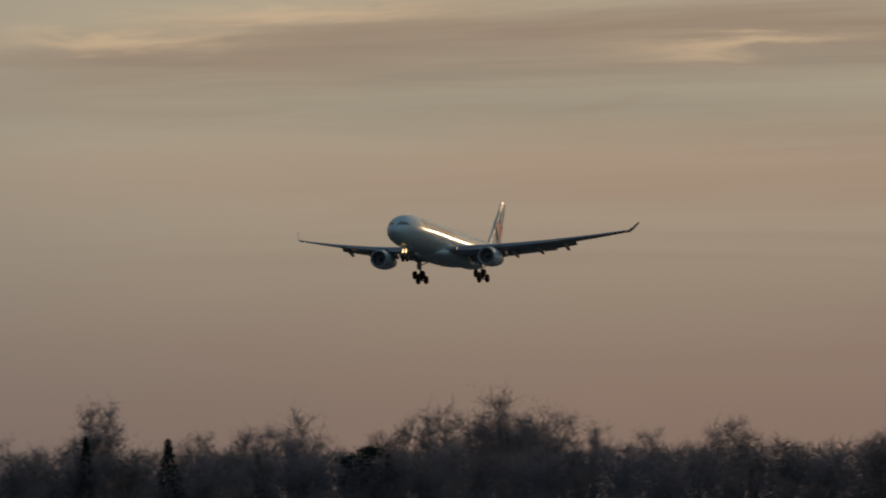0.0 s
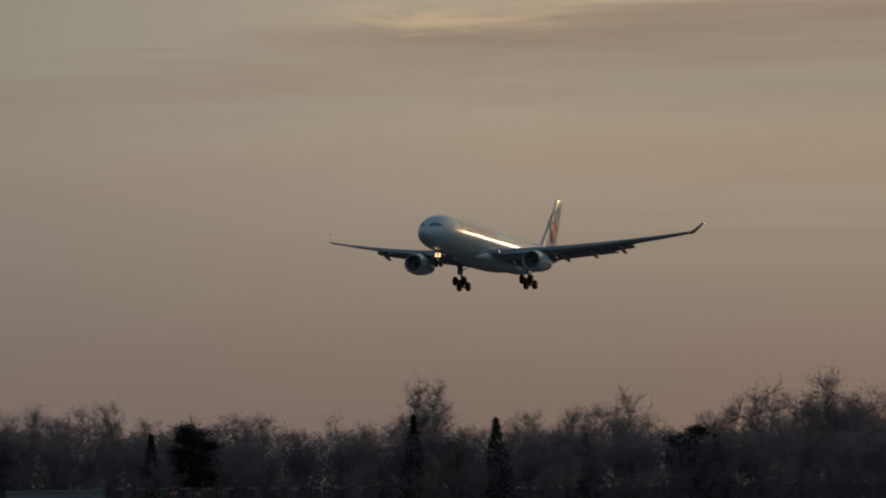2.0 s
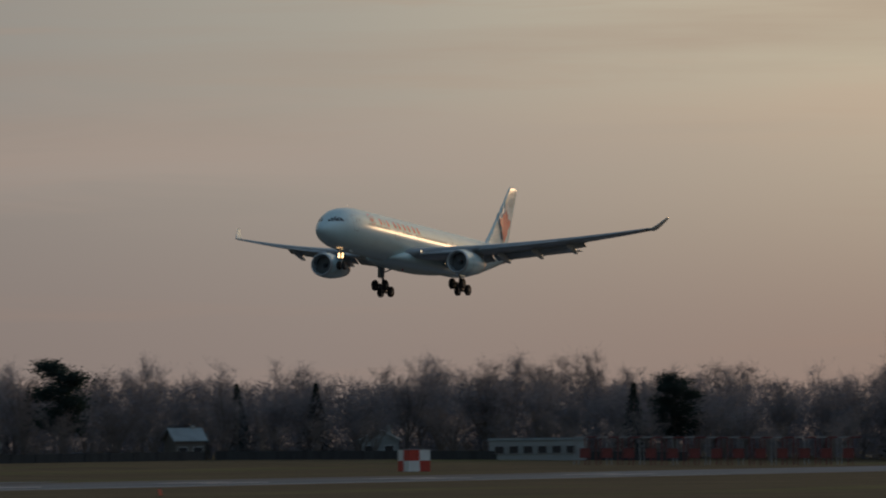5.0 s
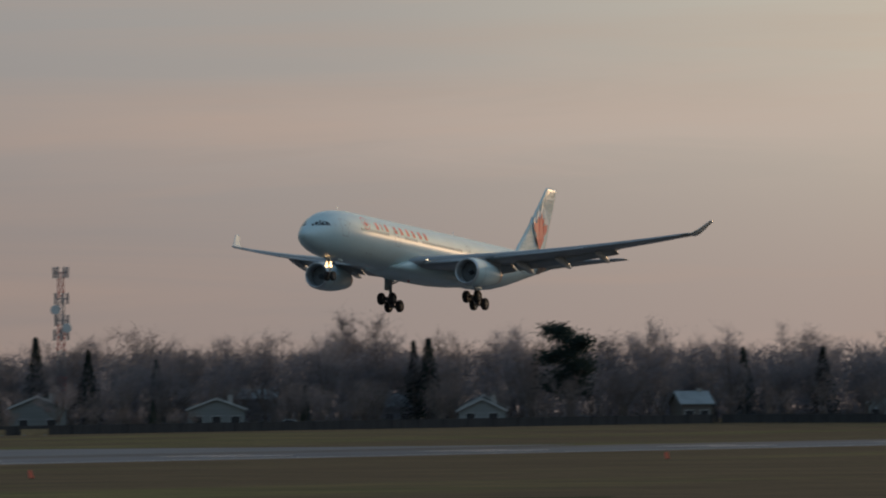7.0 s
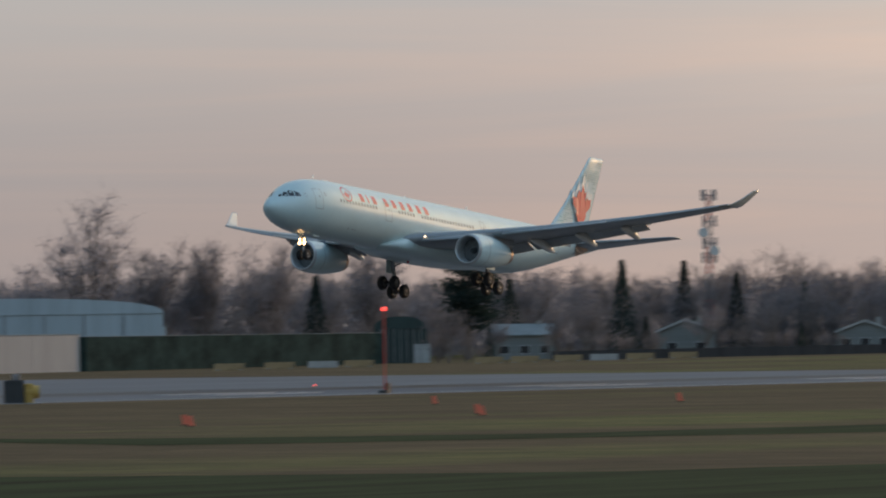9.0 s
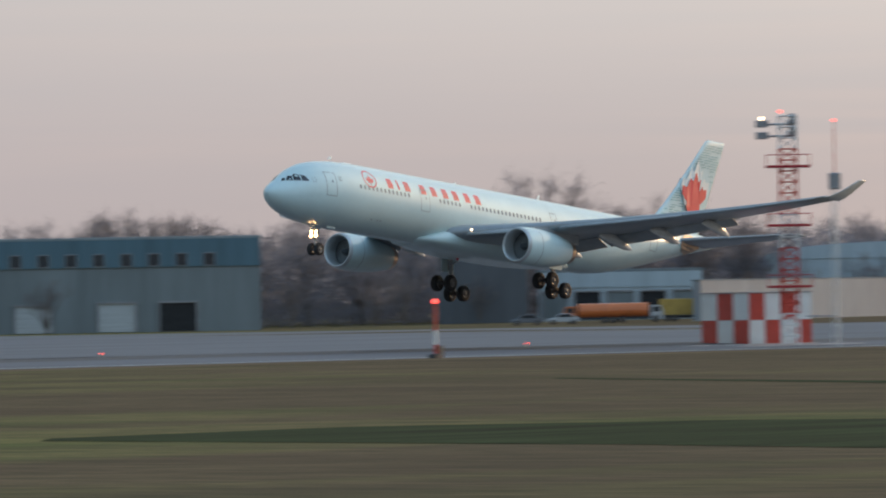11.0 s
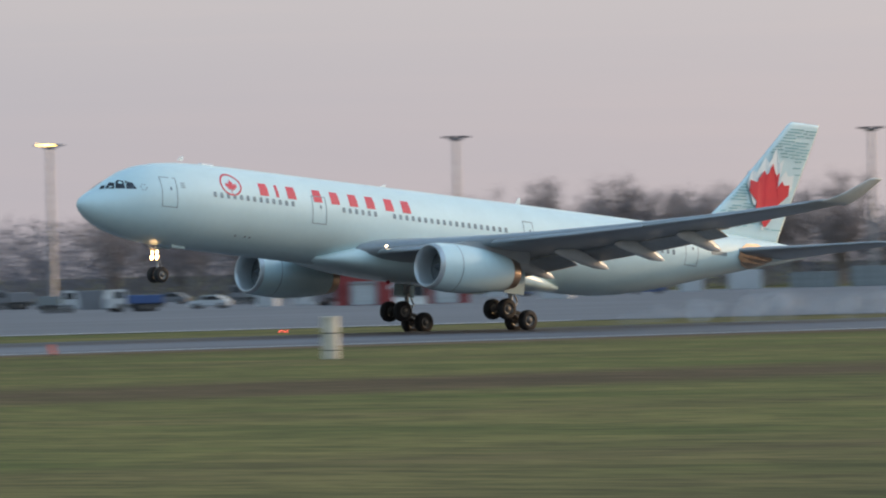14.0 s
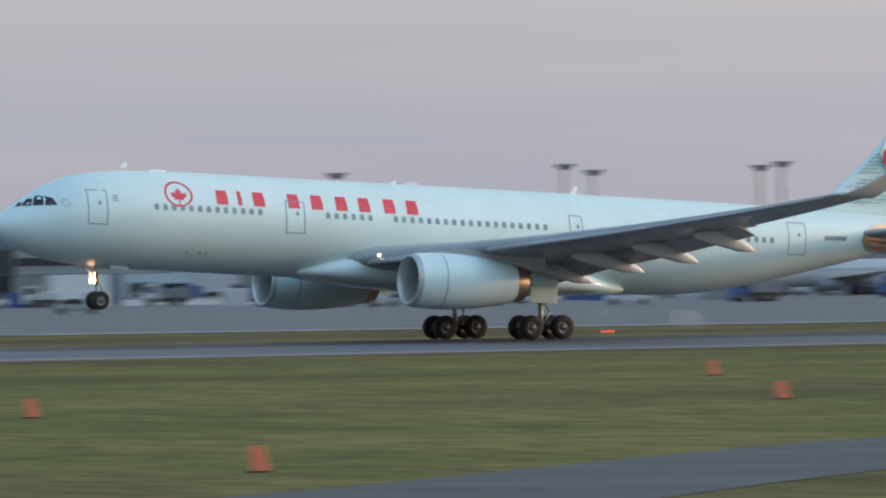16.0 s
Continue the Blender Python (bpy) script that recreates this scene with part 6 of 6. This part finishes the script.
def build_light_mast(x, y, top, lit, wide=1.0):
    e = thing("light_mast", "tall grey floodlight mast with a flat lamp ring" + (", lamps lit" if lit else ""), "light mast", at(x, y, math.degrees(-math.atan2(x, y))), "apron floodlight masts")
    h = top - ground_z(x, y)
    bm = bmesh.new()
    tube(bm, (0, 0, -0.2), (0, 0, h), 0.42, 0.24, 10)
    part("pole", bm, STEEL, e)
    bm = bmesh.new()
    tube(bm, (0, 0, h - 0.5), (0, 0, h - 0.2), 0.5, 0.9, 12)
    for i in range(8):
        a = 2 * math.pi * i / 8
        p = Vector((math.cos(a) * 1.5 * wide, math.sin(a) * 0.9 * wide, h))
        tube(bm, (0, 0, h - 0.3), p, 0.06)
    part("lamp_ring", bm, STEEL, e)
    for i in range(8):
        a = 2 * math.pi * i / 8
        bm = bmesh.new()
        x0, y0 = math.cos(a) * 1.6 * wide, math.sin(a) * 1.0 * wide
        bbox(bm, x0 - 0.42 * wide, x0 + 0.42 * wide, y0 - 0.3, y0 + 0.3, h - 0.1, h + 0.22, 0.06)
        part("lamp", bm, LAMPYELLOW if lit and i in (5, 6) else DARKBOX if not lit else STEEL, e)
    return e


MASTS = [(869.0, 860, 23.8, False), (781.8, 860, 22.2, False), (706.3, 860, 21.5, False), (638.2, 860, 21.0, True), (586.9, 860, 18.3, False), (548.3, 860, 18.1, False), (504.2, 860, 17.4, True), (621.1, 1050, 16.1, False), (626.9, 1050, 15.5, False), (631.5, 1050, 14.4, False), (635.0, 1050, 14.5, False), (639.3, 1050, 14.5, False), (650.5, 1050, 12.3, False), (445.2, 860, 15.6, False), (471.4, 860, 15.3, False), (474.3, 860, 15.7, False), (415.5, 860, 14.8, False), (449.0, 860, 14.9, False)]
for x, y, top, lit in MASTS:
    build_light_mast(x, y, top, lit, 0.85 if x > 500 and y < 900 else 0.55)

# ---- vehicles and clutter on the apron ----
VEHWHITE = mat("vehicle_white", (0.46, 0.48, 0.50), 0.35, 0, 0.05, 0.5, coat=0.3)
VEHBLUE = mat("vehicle_blue", (0.03, 0.08, 0.22), 0.35, 0, 0.08, 0.5, coat=0.3)
VEHORANGE = mat("vehicle_orange", (0.62, 0.17, 0.05), 0.4, 0, 0.08, 0.5, coat=0.2)
VEHGREY = mat("vehicle_grey", (0.16, 0.17, 0.19), 0.4, 0, 0.1, 0.5)


def vehicle_wheels(e, xs, hw, r):
    for x in xs:
        for s in (-1, 1):
            bm = bmesh.new()
            tube(bm, (x, s * (hw - 0.2), r), (x, s * hw, r), r, r, 14)
            w = part("wheel", bm, TYRE, e)
            bm = bmesh.new()
            tube(bm, (x, s * hw, r), (x, s * (hw + 0.02), r), r * 0.55, r * 0.5, 10)
            part("rim", bm, HUB, w)


def build_truck(m, cab, load, label, ln=7.5, h=3.0, tanker=False):
    e = thing("truck", label, "truck", m)
    bm = bmesh.new()
    prof = [(-ln / 2, 0.5), (-ln / 2, 1.5), (-ln / 2 + 0.35, 2.4), (-ln / 2 + 1.8, 2.45), (-ln / 2 + 1.8, 0.5)]
    loft(bm, [[Vector((x, -1.1, z)) for x, z in prof], [Vector((x, 1.1, z)) for x, z in prof]])
    c = part("cab", bm, cab, e)
    for y in (-1.12, 1.12):
        bm = bmesh.new()
        bbox(bm, -ln / 2 + 0.45, -ln / 2 + 1.5, y - 0.02, y + 0.02, 1.5, 2.2)
        part("window", bm, HOUSEGLASS, c)
    bm = bmesh.new()
    if tanker:
        tube(bm, (-ln / 2 + 2.1, 0, 1.75), (ln / 2, 0, 1.75), 1.05, 1.05, 16)
    else:
        bbox(bm, -ln / 2 + 2.0, ln / 2, -1.2, 1.2, 0.9, h, 0.06)
    part("load", bm, load, e)
    bm = bmesh.new()
    bbox(bm, -ln / 2 + 0.2, ln / 2, -0.9, 0.9, 0.5, 0.85)
    part("chassis", bm, DARKBOX, e)
    vehicle_wheels(e, (-ln / 2 + 1.1, ln / 2 - 2.2, ln / 2 - 1.1), 1.15, 0.5)


def build_car(m, mt, label):
    e = thing("car", label, "car", m)
    bm = bmesh.new()
    prof = [(-2.2, 0.35), (-2.25, 0.8), (-1.2, 0.95), (-0.6, 1.5), (1.0, 1.52), (1.9, 1.0), (2.25, 0.9), (2.25, 0.35)]
    loft(bm, [[Vector((x, -0.9, z)) for x, z in prof], [Vector((x, 0.9, z)) for x, z in prof]])
    bmesh.ops.bevel(bm, geom=bm.edges[:], offset=0.06, segments=1, affect="EDGES")
    b = part("body", bm, mt, e)
    for y in (-0.91, 0.91):
        bm = bmesh.new()
        vs = [bm.verts.new((x, y, z)) for x, z in ((-0.9, 1.0), (-0.5, 1.42), (0.95, 1.44), (1.6, 1.0))]
        bm.faces.new(vs)
        part("window", bm, HOUSEGLASS, b)
    vehicle_wheels(e, (-1.4, 1.4), 0.92, 0.34)


def build_container(m, mt, label, ln=6.0, h=2.6):
    e = thing("container", label, "container", m, "stores along the apron")
    bm = bmesh.new()
    bbox(bm, -ln / 2, ln / 2, -1.2, 1.2, 0, h, 0.03)
    part("body", bm, mt, e)
    for i in range(int(ln / 0.6)):
        bm = bmesh.new()
        x = -ln / 2 + 0.3 + i * 0.6
        bbox(bm, x - 0.12, x + 0.12, -1.26, -1.19, 0.15, h - 0.15)
        part("rib", bm, mt, e)


def fill_apron():
    rng = random.Random(23)
    build_truck(bearing(-53.4, 695, 180), VEHWHITE, VEHORANGE, "orange tanker truck parked before the garages", 8, tanker=True)
    build_truck(bearing(-53.75, 695, 180), VEHWHITE, YELLOWP, "yellow-bodied truck parked before the garages", 7.5, 3.2)
    build_truck(bearing(-53.1, 696, 0), VEHORANGE, VEHORANGE, "orange truck parked before the garages", 8, tanker=True)
    build_car(bearing(-52.9, 694, 0), VEHWHITE, "white car parked before the garages")
    build_car(bearing(-52.65, 694, 0), VEHGREY, "grey car parked before the workshop")
    build_car(bearing(-61.85, 680, 0), VEHWHITE, "white car parked beside a house")
    build_car(bearing(-63.9, 655, 0), VEHWHITE, "white car parked beside the boundary fence")
    mats = [VEHWHITE, VEHBLUE, VEHGREY, VEHWHITE, SIDING]
    words = {0: "white", 1: "blue", 2: "grey", 3: "white", 4: "pale grey"}
    a = 44.6
    while a > 41.2:
        k = rng.choice([0, 2, 4, 0])
        build_container(bearing(-a, 835, rng.uniform(-4, 4)), mats[k], "%s storage container before bare trees" % words[k], rng.uniform(4, 7), rng.uniform(2.0, 2.8))
        a -= rng.uniform(0.36, 0.6)
    for az in (-43.2, -42.9):
        build_car(bearing(az, 778, 180), VEHWHITE, "white car on the apron road")
    build_truck(bearing(-43.35, 782, 0), VEHWHITE, VEHWHITE, "white box truck on the apron road")
    a = 49.4
    while a > 45.2:
        k = rng.randrange(5)
        if rng.random() < 0.5:
            build_container(bearing(-a, 788, rng.uniform(-6, 6)), mats[k], "%s crate before the loading hall" % words[k], rng.uniform(2.5, 4.5), rng.uniform(1.4, 2.4))
        else:
            build_truck(bearing(-a, 780, rng.choice([0, 180])), VEHWHITE, mats[k], "parked service truck with a %s body before the hall" % words[k], rng.uniform(5, 7.5), rng.uniform(2.2, 3.0))
        a -= rng.uniform(0.3, 0.55)
    for az, y in ((-46.75, 608), (-46.95, 608)):
        build_container(bearing(az, y), GREENTIN, "dark green equipment cabinet by the taxiway", 1.7, 1.8)
    a = 41.0
    while a > 22.3:
        k = rng.randrange(5)
        y = rng.uniform(690, 840)
        kind = rng.random()
        if kind < 0.4:
            build_truck(bearing(-a, y, rng.choice([0, 180, 20])), rng.choice([VEHWHITE, VEHGREY, VEHBLUE]), mats[k], "airport service truck with a %s body on the apron" % words[k], rng.uniform(4.2, 6.0), rng.uniform(1.7, 2.5))
        elif kind < 0.7:
            build_car(bearing(-a, y, rng.choice([0, 180, -15])), mats[k], "%s car parked on the apron" % words[k])
        else:
            build_container(bearing(-a, y, rng.uniform(-15, 15)), mats[k], "%s freight container on the apron" % words[k], rng.uniform(2, 4.5), rng.uniform(1.5, 2.4))
        a -= rng.uniform(0.12, 0.34)


fill_apron()


def build_parked_plane(m, tail_mat, label):
    """A small jet parked far off on the apron."""
    e = thing("parked_jet", label, "aircraft", m)
    bm = bmesh.new()
    rings = []
    for x, r, z in ((-15, 0.1, 2.7), (-14.3, 0.9, 2.9), (-12.5, 1.6, 3.1), (-10, 1.9, 3.2), (6, 1.9, 3.2), (11, 1.4, 3.6), (15, 0.4, 4.1), (15.6, 0.15, 4.2)):
        rings.append([Vector((x, r * math.cos(2 * math.pi * k / 18), z + r * math.sin(2 * math.pi * k / 18))) for k in range(18)])
    loft(bm, rings)
    part("fuselage", bm, VEHWHITE, e, smooth=True)
    bm = bmesh.new()
    loft(bm, [[Vector((x, y, 5.0)) for x, y in ((9, 0), (11, 0.2), (15, 0), (11, -0.2))], [Vector((x, y, 10.6)) for x, y in ((14.2, 0), (15, 0.12), (16.4, 0), (15, -0.12))]])
    part("fin", bm, tail_mat, e)
    for s in (-1, 1):
        bm = bmesh.new()
        loft(bm, [[Vector((x, s * 1.5, z)) for x, z in ((-4, 2.2), (-1, 2.6), (3, 2.3), (-1, 2.0))], [Vector((x, s * 15.5, z)) for x, z in ((4.2, 3.4), (4.8, 3.5), (5.8, 3.4), (4.8, 3.3))]])
        part("wing", bm, GREYPAINT, e)
        bm = bmesh.new()
        tube(bm, (-4.2, s * 5, 1.5), (-0.6, s * 5, 1.5), 0.95, 0.7, 16)
        part("engine", bm, VEHGREY, e)
        bm = bmesh.new()
        tube(bm, (1.0, s * 2.2, 2.0), (1.0, s * 2.2, 0.5), 0.15)
        tube(bm, (1.0, s * 2.2 - 0.4, 0.5), (1.0, s * 2.2 + 0.4, 0.5), 0.5, 0.5, 14)
        part("main_gear", bm, TYRE, e)
        bm = bmesh.new()
        loft(bm, [[Vector((x, s * 0.6, z)) for x, z in ((11.5, 4.3), (13, 4.5), (14.5, 4.3), (13, 4.2))], [Vector((x, s * 5.5, z)) for x, z in ((14.3, 4.7), (14.9, 4.8), (15.5, 4.7), (14.9, 4.6))]])
        part("tailplane", bm, VEHWHITE, e)
    bm = bmesh.new()
    tube(bm, (-11.5, 0, 1.8), (-11.5, 0, 0.35), 0.1)
    tube(bm, (-11.5, -0.25, 0.38), (-11.5, 0.25, 0.38), 0.38, 0.38, 12)
    part("nose_gear", bm, TYRE, e)
    for i in range(26):
        bm = bmesh.new()
        bbox(bm, -9 + 0.7 * i - 0.12, -9 + 0.7 * i + 0.12, -1.93, -1.84, 3.5, 3.85)
        part("cabin_window", bm, WINDOWGREY, e)


build_parked_plane(bearing(-29.3, 803, 4) @ Matrix.Scale(0.8, 4), VEHBLUE, "white regional jet with a dark blue tail parked on the apron")
build_parked_plane(bearing(-33.9, 800, -6) @ Matrix.Scale(0.45, 4), VEHWHITE, "small white business jet parked before the hangar")


def build_boom_lift(m):
    e = thing("boom_lift", "red boom lift with lowered arm on the apron", "boom lift", m)
    bm = bmesh.new()
    bbox(bm, -2.6, 2.6, -1.1, 1.1, 0.5, 1.5, 0.08)
    part("chassis", bm, REDWALL, e)
    bm = bmesh.new()
    tube(bm, (-2.0, 0, 1.6), (4.5, 0, 3.0), 0.22, 0.18)
    tube(bm, (4.5, 0, 3.0), (8.0, 0, 1.6), 0.16, 0.14)
    part("arm", bm, SIGNALRED, e)
    bm = bmesh.new()
    bbox(bm, 7.6, 9.0, -0.7, 0.7, 1.0, 2.1, 0.04)
    part("basket", bm, VEHORANGE, e)
    vehicle_wheels(e, (-1.8, 1.8), 1.2, 0.5)


build_boom_lift(bearing(-31.7, 745, 5))


def build_jet_bridge(m):
    e = thing("jet_bridge", "pale boarding bridge with dark end on a wheeled leg", "jet bridge", m)
    bm = bmesh.new()
    bbox(bm, -9, 9, -1.4, 1.4, 3.6, 6.2, 0.08)
    part("tunnel", bm, SIDING, e)
    bm = bmesh.new()
    bbox(bm, -11.4, -9.0, -1.9, 1.9, 3.3, 6.5, 0.15)
    part("head", bm, DARKBOX, e)
    bm = bmesh.new()
    bbox(bm, -6.6, -5.8, -1.2, 1.2, 0.0, 3.6, 0.05)
    part("leg", bm, STEEL, e)
    bm = bmesh.new()
    bbox(bm, -8.8, 8.8, -1.44, -1.405, 4.6, 5.5)
    part("glazing", bm, HOUSEGLASS, e)
    vehicle_wheels(e, (-6.2,), 1.5, 0.6)


for az, y, turn in ((-29.9, 830, 10), (-28.2, 835, -8), (-26.2, 830, 15), (-24.1, 835, 5), (-32.9, 840, -10)):
    build_jet_bridge(bearing(az, y, turn))


# ---- tyre smoke left along the touchdown streak ----
SMOKE = mat("tyre_smoke", (0.85, 0.87, 0.90), 1.0, 0, 0.06, 0.6, alpha=0.055, spec=0.0)
puffs = []


def build_smoke(x, y, t0, size, rng):
    bm = bmesh.new()
    for k in range(1):
        m = Matrix.LocRotScale((rng.uniform(-1, 1) * size, rng.uniform(-0.6, 0.6) * size, rng.uniform(0, 0.35) * size), Euler((0, rng.uniform(-.2, .2), rng.uniform(0, 3))), (size * rng.uniform(1.6, 2.3), size * rng.uniform(0.8, 1.2), size * rng.uniform(0.6, 0.95)))
        bmesh.ops.create_icosphere(bm, subdivisions=4, radius=1, matrix=m)
    for v in bm.verts:
        v.co += Vector(noise.noise_vector(v.co * 1.1 + Vector((x, y, 0)))) * 0.45 * size
    e = tagged(new("tyre_smoke", bpy.data.meshes.new("tyre_smoke")), "thin pale tyre smoke hanging over the runway", "smoke", "tyre smoke puffs", "stuff")
    bm.to_mesh(e.data)
    bm.free()
    e.data.materials.append(SMOKE)
    for p in e.data.polygons:
        p.use_smooth = True
    puffs.append((e, x, y, t0, size))


def build_all_smoke():
    rng = random.Random(3)
    for i in range(30):
        x = 413 - i * 1.8
        t0 = 13.15 + (411 - x) / 68.0
        for y in (-5.3,):
            build_smoke(x + rng.uniform(-1.5, 1.5), TRACK_Y + y, t0, rng.uniform(0.75, 1.15) * (1.0 if i < 27 else 0.6), rng)
    for x, t0 in ((222.5, 15.85), (226.5, 15.8)):
        build_smoke(x, TRACK_Y - 5.3, t0, 0.6, rng)


build_all_smoke()


# ---- what moves ----
# seconds, x and height of the nose axis, pitch and bank in degrees
FLIGHT = [(0.0, 1285.2, 49.62, 4.92, -0.03), (0.5, 1250.0, 47.89, 4.86, 0.03), (1.0, 1214.9, 46.13, 4.85, 0.12), (1.5, 1179.7, 44.38, 4.84, 0.14), (2.0, 1144.7, 42.66, 4.84, 0.13),
          (2.5, 1109.7, 40.96, 4.83, 0.09), (3.0, 1074.7, 39.24, 4.81, 0.05), (3.5, 1039.7, 37.43, 4.80, 0.05), (4.0, 1004.8, 35.56, 4.79, 0.09), (4.5, 969.8, 33.65, 4.81, 0.13),
          (5.0, 934.9, 31.76, 4.85, 0.15), (5.5, 899.9, 29.92, 4.93, 0.11), (6.0, 865.1, 28.10, 4.98, -0.01), (6.5, 830.5, 26.29, 5.04, 0.11), (7.0, 796.2, 24.53, 5.21, 0.42),
          (7.5, 761.7, 22.85, 5.41, 0.83), (8.0, 727.3, 21.26, 5.59, 0.97), (8.5, 692.9, 19.67, 5.81, 0.95), (9.0, 658.5, 18.20, 6.05, 0.85), (9.5, 624.0, 16.96, 6.32, 0.78),
          (10.0, 589.5, 15.88, 6.49, 0.67), (10.5, 555.1, 14.89, 6.66, 0.53), (11.0, 520.9, 13.96, 6.83, 0.38), (11.5, 486.8, 13.11, 7.00, 0.26), (12.0, 452.7, 12.36, 7.15, 0.21),
          (12.5, 418.6, 11.69, 7.26, 0.27), (13.0, 384.6, 11.04, 7.33, 0.35), (13.5, 350.7, 10.34, 7.10, 0.31), (14.0, 316.8, 9.67, 6.54, 0.25), (14.5, 283.1, 9.13, 5.73, 0.22),
          (15.0, 249.8, 8.62, 5.01, 0.16), (15.5, 216.5, 8.20, 4.27, 0.07), (16.0, 183.3, 7.75, 3.60, -0.01)]
CRAB = 0.586


def motions():
    walk(airliner, [(t, pose(x, TRACK_Y, z, -bank, pitch, CRAB)) for t, x, z, pitch, bank in FLIGHT])
    for bog, bx, by, bz in bogies:
        walk(bog, [(t, pose(bx, by, bz, 0, tilt, 0)) for t, tilt in ((0.0, 20.0), (13.3, 20.0), (14.0, 17.0), (14.5, 14.0), (15.0, 11.0), (15.5, 3.0), (15.8, -3.0), (16.0, -3.6))])

    for e, x, y, t0, size in puffs:
        low, high = pose(x, y, -3.0), pose(x - 1.0, y, 0.35 + 0.4 * size)
        rows = [(0.0, low), (t0 - 0.05, low), (t0 + 0.15, high), (min(15.99, t0 + 1.2), pose(x - 3.0, y - 0.6, 0.7 + 0.5 * size))]
        walk(e, rows + [(16.0, rows[-1][1])])


motions()
